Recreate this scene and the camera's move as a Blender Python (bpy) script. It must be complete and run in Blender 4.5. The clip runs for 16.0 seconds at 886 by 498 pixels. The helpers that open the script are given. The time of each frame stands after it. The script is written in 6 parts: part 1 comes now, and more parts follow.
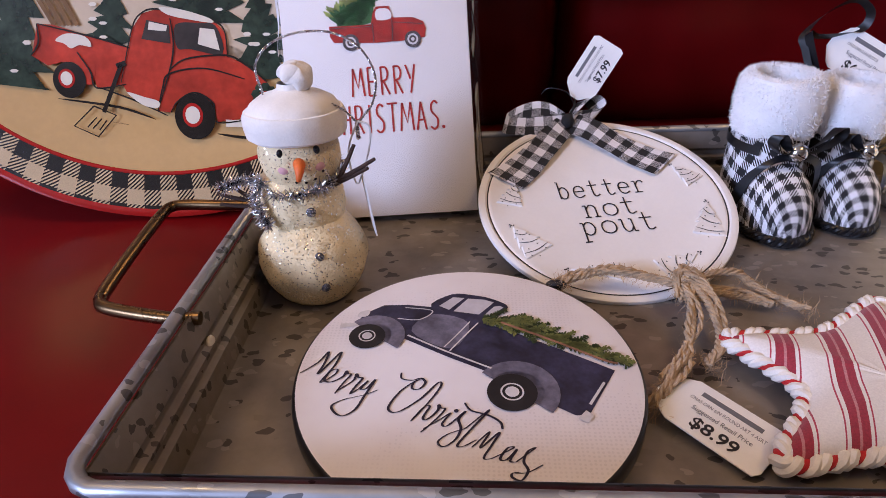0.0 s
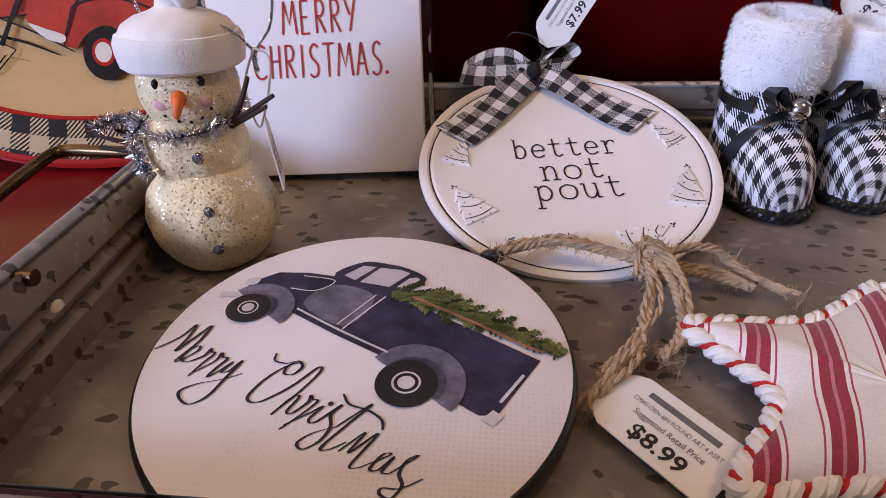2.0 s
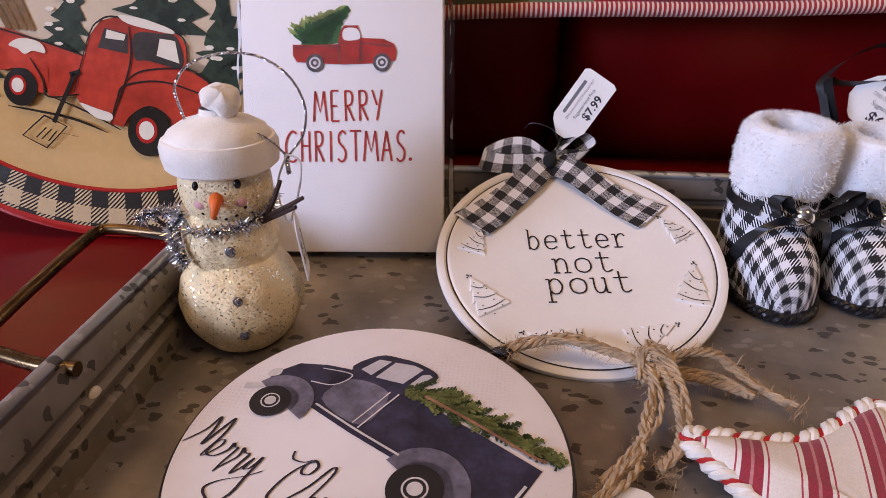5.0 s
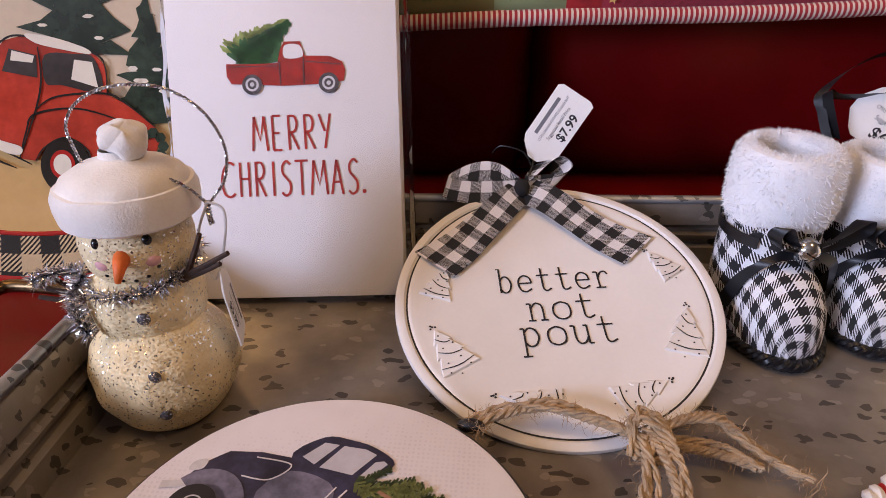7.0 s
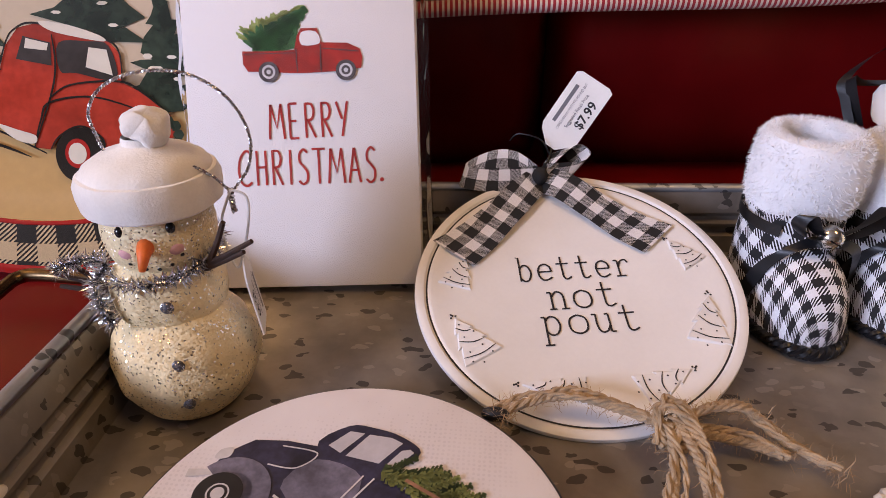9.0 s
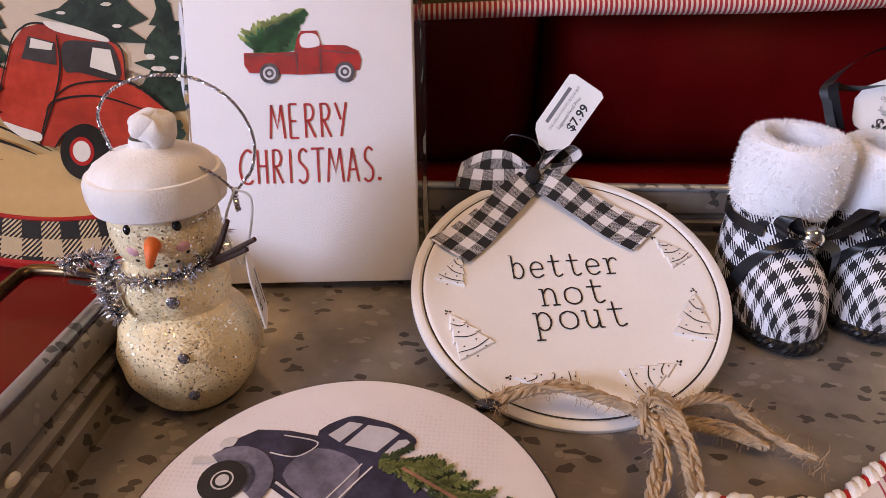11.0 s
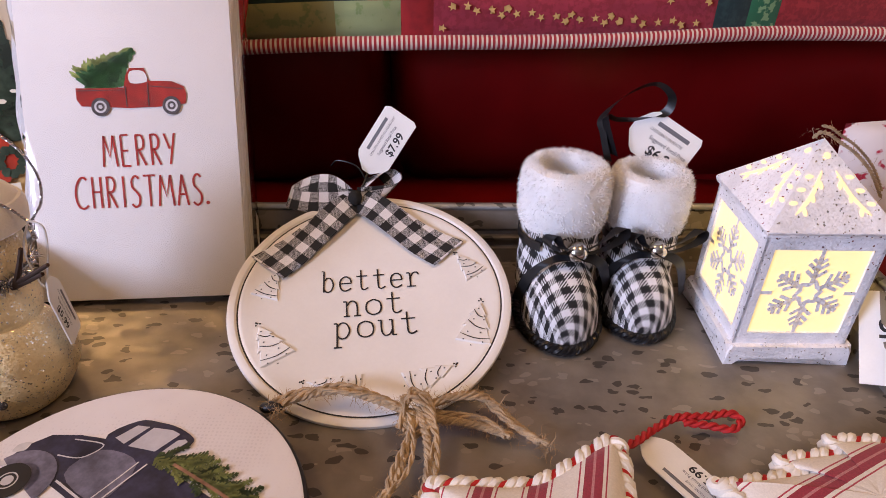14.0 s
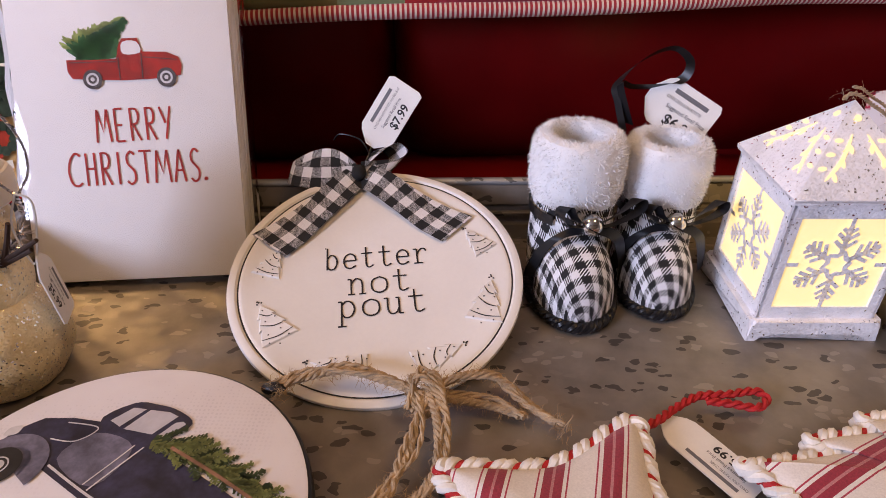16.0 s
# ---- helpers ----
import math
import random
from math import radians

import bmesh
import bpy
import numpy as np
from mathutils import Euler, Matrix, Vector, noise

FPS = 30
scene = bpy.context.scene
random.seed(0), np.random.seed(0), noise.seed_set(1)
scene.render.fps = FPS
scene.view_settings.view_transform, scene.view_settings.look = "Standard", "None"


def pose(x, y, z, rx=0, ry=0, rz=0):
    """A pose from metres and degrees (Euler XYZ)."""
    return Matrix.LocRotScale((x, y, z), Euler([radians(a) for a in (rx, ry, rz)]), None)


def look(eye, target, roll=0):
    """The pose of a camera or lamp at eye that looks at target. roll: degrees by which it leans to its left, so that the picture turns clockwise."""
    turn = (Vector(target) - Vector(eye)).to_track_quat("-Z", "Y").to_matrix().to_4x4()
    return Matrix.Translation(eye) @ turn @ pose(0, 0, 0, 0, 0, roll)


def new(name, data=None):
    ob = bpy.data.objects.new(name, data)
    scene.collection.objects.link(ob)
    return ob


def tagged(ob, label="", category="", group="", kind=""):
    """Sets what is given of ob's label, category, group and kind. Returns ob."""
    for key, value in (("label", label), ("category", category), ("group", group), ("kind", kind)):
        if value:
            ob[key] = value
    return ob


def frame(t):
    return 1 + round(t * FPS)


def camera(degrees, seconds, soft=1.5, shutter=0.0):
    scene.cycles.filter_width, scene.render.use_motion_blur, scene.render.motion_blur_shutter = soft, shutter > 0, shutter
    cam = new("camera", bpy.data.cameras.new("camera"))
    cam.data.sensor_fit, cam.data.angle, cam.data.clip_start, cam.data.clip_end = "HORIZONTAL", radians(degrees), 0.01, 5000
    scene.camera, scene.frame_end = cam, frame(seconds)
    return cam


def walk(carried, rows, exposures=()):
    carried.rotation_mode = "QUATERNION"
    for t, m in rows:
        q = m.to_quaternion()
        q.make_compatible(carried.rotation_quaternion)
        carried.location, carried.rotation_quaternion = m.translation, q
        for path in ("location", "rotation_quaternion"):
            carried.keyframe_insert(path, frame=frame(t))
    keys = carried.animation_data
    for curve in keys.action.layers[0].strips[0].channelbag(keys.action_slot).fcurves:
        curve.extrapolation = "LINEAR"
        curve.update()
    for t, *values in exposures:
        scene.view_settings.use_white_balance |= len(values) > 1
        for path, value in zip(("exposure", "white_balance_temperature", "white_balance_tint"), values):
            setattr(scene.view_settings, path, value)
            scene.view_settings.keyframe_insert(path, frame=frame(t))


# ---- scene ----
cam = camera(70.68, 16.0, soft=0.6)
PATH = [
    (0, (-0.01203, -0.01786, 0.21123), (-0.02326, 0.15132, 0.10516), -2.00),
    (0.5, (-0.00705, -0.00668, 0.20298), (-0.02435, 0.16146, 0.09606), -2.50),
    (1, (0.00370, 0.00836, 0.19349), (-0.01909, 0.17619, 0.08713), -1.19),
    (1.5, (0.02059, 0.01968, 0.18255), (0.00153, 0.18706, 0.07474), -1.45),
    (2, (0.03133, 0.02664, 0.17233), (0.01450, 0.19252, 0.06187), -1.18),
    (2.5, (0.02522, 0.02798, 0.16613), (0.00386, 0.19085, 0.05204), -1.58),
    (3, (0.02393, 0.02918, 0.16442), (0.00176, 0.19158, 0.04981), -1.26),
    (3.5, (0.02449, 0.02872, 0.16559), (0.00333, 0.19119, 0.05088), -0.66),
    (4, (0.02451, 0.02573, 0.16895), (0.00372, 0.18826, 0.05429), -0.51),
    (4.5, (0.02545, 0.01845, 0.18667), (0.00517, 0.18287, 0.07464), 0.06),
    (5, (0.03292, 0.03023, 0.20816), (0.00982, 0.20016, 0.10525), -0.06),
    (5.2, (0.03635, 0.04020, 0.21114), (0.01427, 0.21133, 0.11001), 0.73),
    (7.3, (0.03732, 0.08055, 0.20399), (0.02075, 0.25118, 0.10098), -0.69),
    (7.5, (0.03743, 0.07927, 0.20348), (0.01978, 0.24986, 0.10058), -0.68),
    (8, (0.03459, 0.07825, 0.20496), (0.01725, 0.24882, 0.10198), -0.72),
    (8.5, (0.03321, 0.07812, 0.20454), (0.01530, 0.24840, 0.10118), -1.00),
    (9, (0.02784, 0.08028, 0.20343), (0.01077, 0.24938, 0.09800), -0.76),
    (9.2, (0.02617, 0.07979, 0.20046), (0.00972, 0.24883, 0.09485), -0.59),
    (11.3, (0.02933, 0.06810, 0.21544), (0.01426, 0.23617, 0.10809), -0.08),
    (11.5, (0.03671, 0.05990, 0.22130), (0.02182, 0.22732, 0.11291), 0.04),
    (12, (0.05908, 0.03965, 0.23744), (0.04588, 0.20932, 0.13238), 0.48),
    (12.5, (0.08483, 0.04720, 0.24221), (0.07697, 0.21842, 0.13915), 0.69),
    (13, (0.10599, 0.05270, 0.23811), (0.10426, 0.22415, 0.13514), 1.48),
    (13.5, (0.11098, 0.05205, 0.23810), (0.10837, 0.22169, 0.13220), 1.25),
    (14, (0.11471, 0.05030, 0.23671), (0.11115, 0.21997, 0.13087), 1.08),
    (14.5, (0.11216, 0.04855, 0.23732), (0.10956, 0.21824, 0.13149), 1.08),
    (15, (0.11256, 0.05060, 0.23453), (0.10856, 0.21953, 0.12755), 0.56),
    (15.5, (0.10860, 0.05772, 0.22472), (0.10421, 0.22572, 0.11629), 0.70),
    (16, (0.11355, 0.05913, 0.22238), (0.10810, 0.22671, 0.11336), 0.16),
]
# the clip's white balance settles from cool to neutral
walk(cam, [(t, look(eye, target, roll)) for t, eye, target, roll in PATH],
     [(0, 0.02, 5700, 10), (2, -0.05, 5750, 10), (3, 0.1, 5850, 10), (5.2, -0.02, 6250, 10), (7.3, -0.02, 6500, 10), (12.5, 0.06, 6550, 10), (14.5, 0.06, 6600, 10), (16, -0.03, 6650, 10)])
WINDOW_W, WARM_A, WARM_B, BULB_W = 110.0, 11.8, 11.2, 0.11
# ---- light ----
world = bpy.data.worlds.new("room_sky")
scene.world = world
world.use_nodes = True
wn = world.node_tree
sky = wn.nodes.new("ShaderNodeTexSky")
sky.sky_type, sky.sun_disc = "NISHITA", False
sky.sun_elevation, sky.sun_rotation = radians(35), radians(215)
wn.links.new(sky.outputs[0], wn.nodes["Background"].inputs[0])
wn.nodes["Background"].inputs[1].default_value = 0.1


def lamp(name, eye, target, size, size_y, watts, colour):
    data = bpy.data.lights.new(name, "AREA")
    data.shape, data.size, data.size_y, data.energy, data.color = "RECTANGLE", size, size_y, watts, colour
    ob = new(name, data)
    ob.matrix_world = look(eye, target)
    return ob


# daylight in the window opening, and the warm ceiling fixtures of the room
lamp("window_light", (-2.42, -1.75, 1.12), (0.0, 0.3, 0.0), 0.95, 0.95, WINDOW_W, (0.64, 0.70, 1.0))
lamp("ceiling_lamp_glow", (0.9, -0.1, 1.93), (0.2, 0.3, 0.0), 0.5, 0.5, WARM_A, (1.0, 0.58, 0.22))
lamp("ceiling_lamp_glow", (-1.0, 0.2, 1.93), (-0.2, 0.3, 0.0), 0.5, 0.5, WARM_B, (1.0, 0.58, 0.22))

# ---- building kit: decimetres in, metres out ----
D = 0.1
BASE = {}


def thing(name, base, label, category, group="", kind=""):
    ob = new(name)
    ob.empty_display_size = 0.02
    ob.location = Vector(base) * D
    BASE[ob.name] = Vector(base)
    return tagged(ob, label, category, group, kind)


def part(name, bm, material, parent=None, label="", smooth=True, kind=""):
    base = BASE[parent.name] if parent else Vector((0, 0, 0))
    me = bpy.data.meshes.new(name)
    bmesh.ops.recalc_face_normals(bm, faces=bm.faces) if not bm.faces.layers.int.get("keep") else None
    bmesh.ops.transform(bm, matrix=Matrix.Scale(D, 4) @ Matrix.Translation(-base), verts=bm.verts)
    for fc in bm.faces:
        fc.smooth = smooth
    bm.to_mesh(me)
    bm.free()
    me.materials.append(material)
    ob = new(name, me)
    if smooth:
        me.set_sharp_from_angle(angle=radians(42))
    BASE[ob.name] = base
    if parent:
        ob.parent = parent
    if label or kind:
        tagged(ob, label, kind=kind)
    return ob


def frame_at(c, ex, n):
    n, ex = Vector(n).normalized(), Vector(ex)
    ex = (ex - n * ex.dot(n)).normalized()
    ey = n.cross(ex)
    return Matrix(((ex.x, ey.x, n.x, c[0]), (ex.y, ey.y, n.y, c[1]), (ex.z, ey.z, n.z, c[2]), (0, 0, 0, 1)))


def spin(F, u, v, deg, k=1.0):
    """A frame on the same sheet, moved to (u, v), turned and scaled."""
    return F @ Matrix.Translation((u, v, 0)) @ Matrix.Rotation(radians(deg), 4, "Z") @ Matrix.Scale(k, 4)


def smooth_line(pts, steps=6, closed=False):
    P = [Vector(p) for p in pts]
    n, out = len(P), []
    if n < 3:
        return P
    for i in range(n if closed else n - 1):
        a = P[(i - 1) % n] if closed or i > 0 else P[0]
        b, c = P[i], P[(i + 1) % n]
        d = P[(i + 2) % n] if closed or i + 2 < n else P[-1]
        for s in range(steps):
            t = s / steps
            out.append(0.5 * (2 * b + (c - a) * t + (2 * a - 5 * b + 4 * c - d) * t * t + (3 * b - a - 3 * c + d) * t ** 3))
    if not closed:
        out.append(P[-1])
    return out


def flat(bm, F, pts, h=0.0, soft=False, steps=4):
    P = [Vector((*p, 0)) for p in pts]
    if soft:
        P = smooth_line(P, steps, True)
    vs = [bm.verts.new(F @ Vector((p.x, p.y, h))) for p in P]
    fc = bm.faces.new(vs)
    bmesh.ops.triangulate(bm, faces=[fc], ngon_method="EAR_CLIP")


def slab(bm, F, pts, h0, h1, soft=False, steps=4, bevel=0.0):
    """A sheet with thickness: outline pts from h0 to h1, its upper edge eased."""
    P = [Vector((*p, 0)) for p in pts]
    if soft:
        P = smooth_line(P, steps, True)
    mid = sum(P, Vector()) / len(P)
    rings = [(0.0, h0), (0.0, h1 - bevel), (bevel, h1)] if bevel else [(0.0, h0), (0.0, h1)]
    loops = []
    for inset, h in rings:
        row = []
        for p in P:
            q = p + (mid - p).normalized() * inset
            row.append(bm.verts.new(F @ Vector((q.x, q.y, h))))
        loops.append(row)
    n = len(P)
    for a, b in zip(loops, loops[1:]):
        for i in range(n):
            bm.faces.new((a[i], a[(i + 1) % n], b[(i + 1) % n], b[i]))
    caps = [bm.faces.new(loops[-1]), bm.faces.new(loops[0][::-1])]
    bmesh.ops.triangulate(bm, faces=caps, ngon_method="EAR_CLIP")


def stroke(bm, F, pts, w, h=0.0, steps=6, closed=False, soft=True, thin=0.0, nib=None):
    """A drawn line on a sheet; thin narrows its ends, nib (degrees) thins it along one way like a pen."""
    P = [Vector((*p, 0)) for p in pts]
    P = smooth_line(P, steps, closed) if soft else P
    if closed:
        P.append(P[0])
    rows, n = [], len(P)
    for i, p in enumerate(P):
        t = P[min(i + 1, n - 1)] - P[max(i - 1, 0)]
        if t.length < 1e-9:
            t = Vector((1, 0, 0))
        t.normalize()
        k = 1 - thin * abs(2 * i / max(n - 1, 1) - 1) ** 2
        if nib is not None:
            k *= 0.35 + 0.95 * abs(math.sin(math.atan2(t.y, t.x) - radians(nib)))
        o = Vector((-t.y, t.x, 0)) * w * 0.5 * k
        a, b = p + o, p - o
        rows.append((bm.verts.new(F @ Vector((a.x, a.y, h))), bm.verts.new(F @ Vector((b.x, b.y, h)))))
    for a, b in zip(rows, rows[1:]):
        bm.faces.new((a[0], a[1], b[1], b[0]))


def dot(bm, F, u, v, r, h=0.0, n=12, sy=1.0):
    flat(bm, F, [(u + r * math.cos(i * 2 * math.pi / n), v + r * sy * math.sin(i * 2 * math.pi / n)) for i in range(n)], h)


def ring(bm, F, u, v, r0, r1, h=0.0, n=32):
    a = [bm.verts.new(F @ Vector((u + r0 * math.cos(i * 2 * math.pi / n), v + r0 * math.sin(i * 2 * math.pi / n), h))) for i in range(n)]
    b = [bm.verts.new(F @ Vector((u + r1 * math.cos(i * 2 * math.pi / n), v + r1 * math.sin(i * 2 * math.pi / n), h))) for i in range(n)]
    for i in range(n):
        bm.faces.new((a[i], a[(i + 1) % n], b[(i + 1) % n], b[i]))


def tube(bm, pts, r, seg=8, closed=False, steps=6, soft=True, taper=0.0):
    P = smooth_line(pts, steps, closed) if soft else [Vector(p) for p in pts]
    n, rows = len(P), []
    up = Vector((0.13, 0.2, 1)).normalized()
    for i, p in enumerate(P):
        t = P[(i + 1) % n] - P[i - 1] if closed else P[min(i + 1, n - 1)] - P[max(i - 1, 0)]
        t = t.normalized() if t.length > 1e-9 else Vector((1, 0, 0))
        side = t.cross(up)
        side = side.normalized() if side.length > 1e-4 else Vector((1, 0, 0))
        up = side.cross(t).normalized()
        rr = r * (1 - taper * i / max(n - 1, 1))
        rows.append([bm.verts.new(p + (side * math.cos(a) + up * math.sin(a)) * rr) for a in (j * 2 * math.pi / seg for j in range(seg))])
    for a, b in zip(rows, rows[1:] + ([rows[0]] if closed else [])):
        for j in range(seg):
            bm.faces.new((a[j], a[(j + 1) % seg], b[(j + 1) % seg], b[j]))
    if not closed:
        bm.faces.new(rows[0][::-1]), bm.faces.new(rows[-1])


def strand(pts, r, phase, pitch, steps=8, closed=False):
    """The winding line of one strand in a rope along pts."""
    P = smooth_line(pts, steps, closed)
    out, s, up = [], 0.0, Vector((0.11, 0.17, 1)).normalized()
    n = len(P)
    dense = []
    for i in range(n if closed else n - 1):
        a, b = P[i], P[(i + 1) % n]
        k = max(1, int((b - a).length / (pitch / 7)))
        dense += [a.lerp(b, j / k) for j in range(k)]
    if not closed:
        dense.append(P[-1])
    n = len(dense)
    for i, p in enumerate(dense):
        t = dense[(i + 1) % n] - dense[i - 1] if closed else dense[min(i + 1, n - 1)] - dense[max(i - 1, 0)]
        t = t.normalized() if t.length > 1e-9 else Vector((1, 0, 0))
        side = t.cross(up)
        side = side.normalized() if side.length > 1e-4 else Vector((1, 0, 0))
        up = side.cross(t).normalized()
        a = phase + 2 * math.pi * s / pitch
        out.append(p + (side * math.cos(a) + up * math.sin(a)) * r)
        s += (dense[(i + 1) % n] - p).length if i + 1 < n else 0
    return out


def rope(bm, pts, r, strands=3, pitch=0.2, pick=None, closed=False, seg=6):
    for k in range(strands):
        if pick is None or k in pick:
            tube(bm, strand(pts, r * 0.55, k * 2 * math.pi / strands, pitch, closed=closed), r * 0.58, seg, closed, soft=False)


def fuzz(bm, pts, r, count, length, rng, w=0.004):
    P = smooth_line(pts, 8)
    for _ in range(count):
        p = rng.choice(P) + Vector((rng.uniform(-r, r), rng.uniform(-r, r), rng.uniform(-r, r)))
        d = Vector((rng.gauss(0, 1), rng.gauss(0, 1), rng.gauss(0, 0.8))).normalized() * length * rng.uniform(0.4, 1)
        s = d.cross(Vector((0.3, 0.2, 1))).normalized() * w
        bend = Vector((rng.gauss(0, 1), rng.gauss(0, 1), rng.gauss(0, 1))) * length * 0.15
        v = [bm.verts.new(q) for q in (p - s, p + s, p + d * 0.5 + bend + s * 0.7, p + d * 0.5 + bend - s * 0.7, p + d)]
        bm.faces.new(v[:4]), bm.faces.new((v[3], v[2], v[4]))


def lathe(bm, F, profile, seg=48, wobble=0.0, rng=None, sx=1.0, sy=1.0, uv=None):
    """Turn (radius, height) round the frame's own upright axis."""
    lay = bm.loops.layers.uv.verify() if uv else None
    rows, run = [], [0.0]
    for (r0, z0), (r1, z1) in zip(profile, profile[1:]):
        run.append(run[-1] + math.hypot(r1 - r0, z1 - z0))
    for r, z in profile:
        row = []
        for j in range(seg):
            a = j * 2 * math.pi / seg
            k = 1 + (wobble * noise.noise(Vector((math.cos(a) * 3 + r * 9, math.sin(a) * 3, z * 9 + 5))) if wobble else 0)
            row.append(bm.verts.new(F @ Vector((r * k * sx * math.cos(a), r * k * sy * math.sin(a), z))))
        rows.append(row)
    big = max(r for r, _ in profile)
    for i, (a, b) in enumerate(zip(rows, rows[1:])):
        for j in range(seg):
            fc = bm.faces.new((a[j], a[(j + 1) % seg], b[(j + 1) % seg], b[j]))
            if uv:
                for lp, (jj, ii) in zip(fc.loops, ((j, i), (j + 1, i), (j + 1, i + 1), (j, i + 1))):
                    lp[lay].uv = (jj / seg * 2 * math.pi * big, run[ii])
    bmesh.ops.remove_doubles(bm, verts=bm.verts, dist=1e-5)


def ball(bm, c, r, sx=1, sy=1, sz=1, u=24, v=16):
    bmesh.ops.create_uvsphere(bm, u_segments=u, v_segments=v, radius=r, matrix=Matrix.Translation(c) @ Matrix.Diagonal((sx, sy, sz, 1)))


def block(bm, F, x0, x1, y0, y1, z0, z1, bevel=0.0):
    r = bmesh.ops.create_cube(bm, size=1, matrix=F @ Matrix.Translation(((x0 + x1) / 2, (y0 + y1) / 2, (z0 + z1) / 2)) @ Matrix.Diagonal((x1 - x0, y1 - y0, z1 - z0, 1)))
    if bevel:
        es = list({e for v in r["verts"] for e in v.link_edges})
        bmesh.ops.bevel(bm, geom=es, offset=bevel, segments=2, affect="EDGES", profile=0.5)


def ribbon(bm, pts, widths, w, steps=8, thick=0.006):
    """A band of cloth along pts; widths gives the way across at each point. Carries a UV in decimetres."""
    lay = bm.loops.layers.uv.verify()
    P, W = smooth_line(pts, steps), smooth_line(widths, steps)
    rows, s = [], 0.0
    for i, (p, q) in enumerate(zip(P, W)):
        if i:
            s += (p - P[i - 1]).length
        q = q.normalized()
        wid = w if isinstance(w, (int, float)) else w[0] + (w[1] - w[0]) * i / (len(P) - 1)
        rows.append(([bm.verts.new(p + q * wid * (k / 4 - 0.5)) for k in range(5)], s, wid))
    for (a, s0, w0), (b, s1, w1) in zip(rows, rows[1:]):
        for k in range(4):
            fc = bm.faces.new((a[k], a[k + 1], b[k + 1], b[k]))
            for lp, uvw in zip(fc.loops, ((s0, k / 4 * w0), (s0, (k + 1) / 4 * w0), (s1, (k + 1) / 4 * w1), (s1, k / 4 * w1))):
                lp[lay].uv = uvw


def letters(bm, F, text, size, u, v, h=0.002, align="LEFT", squeeze=1.0, weight=0.0):
    cu = bpy.data.curves.new("t", "FONT")
    cu.body, cu.size, cu.align_x, cu.offset, cu.resolution_u = text, size, align, weight * size, 3
    ob = bpy.data.objects.new("t", cu)
    scene.collection.objects.link(ob)
    me = bpy.data.meshes.new_from_object(ob.evaluated_get(bpy.context.evaluated_depsgraph_get()))
    bpy.data.objects.remove(ob)
    n0 = len(bm.verts)
    bm.from_mesh(me)
    bm.verts.ensure_lookup_table()
    for vt in bm.verts[n0:]:
        vt.co = F @ Vector((u + vt.co.x * squeeze, v + vt.co.y, h))
    bpy.data.meshes.remove(me)


# ---- materials ----
def nodes_of(name):
    m = bpy.data.materials.new(name)
    m.use_nodes = True
    t = m.node_tree
    return m, t, t.nodes["Principled BSDF"]


def mathn(t, op, a, b=None, c=None):
    n = t.nodes.new("ShaderNodeMath")
    n.operation = op
    for k, x in enumerate((a, b, c)):
        if x is None:
            continue
        if isinstance(x, (int, float)):
            n.inputs[k].default_value = x
        else:
            t.links.new(x, n.inputs[k])
    return n.outputs[0]


def mixc(t, fac, a, b, mode="MIX"):
    n = t.nodes.new("ShaderNodeMix")
    n.data_type, n.blend_type = "RGBA", mode
    for s, x in ((n.inputs["Factor"], fac), (n.inputs[6], a), (n.inputs[7], b)):
        if isinstance(x, (int, float)):
            s.default_value = x
        elif isinstance(x, tuple):
            s.default_value = (*x, 1) if len(x) == 3 else x
        else:
            t.links.new(x, s)
    return n.outputs[2]


def noisen(t, scale, detail=4.0, vec=None, rough=0.55):
    n = t.nodes.new("ShaderNodeTexNoise")
    n.inputs["Scale"].default_value, n.inputs["Detail"].default_value, n.inputs["Roughness"].default_value = scale, detail, rough
    t.links.new(vec if vec else t.nodes.new("ShaderNodeTexCoord").outputs["Object"], n.inputs["Vector"])
    return n.outputs["Fac"]


def sharpen(t, fac, lo, hi):
    n = t.nodes.new("ShaderNodeMapRange")
    n.inputs["From Min"].default_value, n.inputs["From Max"].default_value = lo, hi
    t.links.new(fac, n.inputs["Value"])
    return n.outputs["Result"]


def bumped(t, b, height, strength, dist=0.001):
    n = t.nodes.new("ShaderNodeBump")
    n.inputs["Strength"].default_value, n.inputs["Distance"].default_value = strength, dist
    t.links.new(height, n.inputs["Height"])
    t.links.new(n.outputs[0], b.inputs["Normal"])


def surface(name, col, rough=0.5, metal=0.0, var=0.12, scale=60, fine=900, bump=0.15, dist=0.0004, sheen=0.0, coat=0.0, spec=0.5):
    m, t, b = nodes_of(name)
    big, small = sharpen(t, noisen(t, scale), 0.3, 0.7), noisen(t, fine, 3)
    dark, light = tuple(c * (1 - var) for c in col), tuple(min(1, c * (1 + var)) for c in col)
    c1 = mixc(t, big, dark, light)
    c2 = mixc(t, sharpen(t, small, 0.35, 0.65), tuple(1 - var * 0.6 for _ in range(3)), (1, 1, 1))
    t.links.new(mixc(t, 1.0, c1, c2, "MULTIPLY"), b.inputs["Base Color"])
    t.links.new(mathn(t, "MULTIPLY_ADD", big, 0.12, rough - 0.06), b.inputs["Roughness"])
    b.inputs["Metallic"].default_value, b.inputs["Specular IOR Level"].default_value = metal, spec
    b.inputs["Sheen Weight"].default_value, b.inputs["Coat Weight"].default_value, b.inputs["Coat Roughness"].default_value = sheen, coat, 0.08
    if bump:
        bumped(t, b, small, bump, dist)
    return m


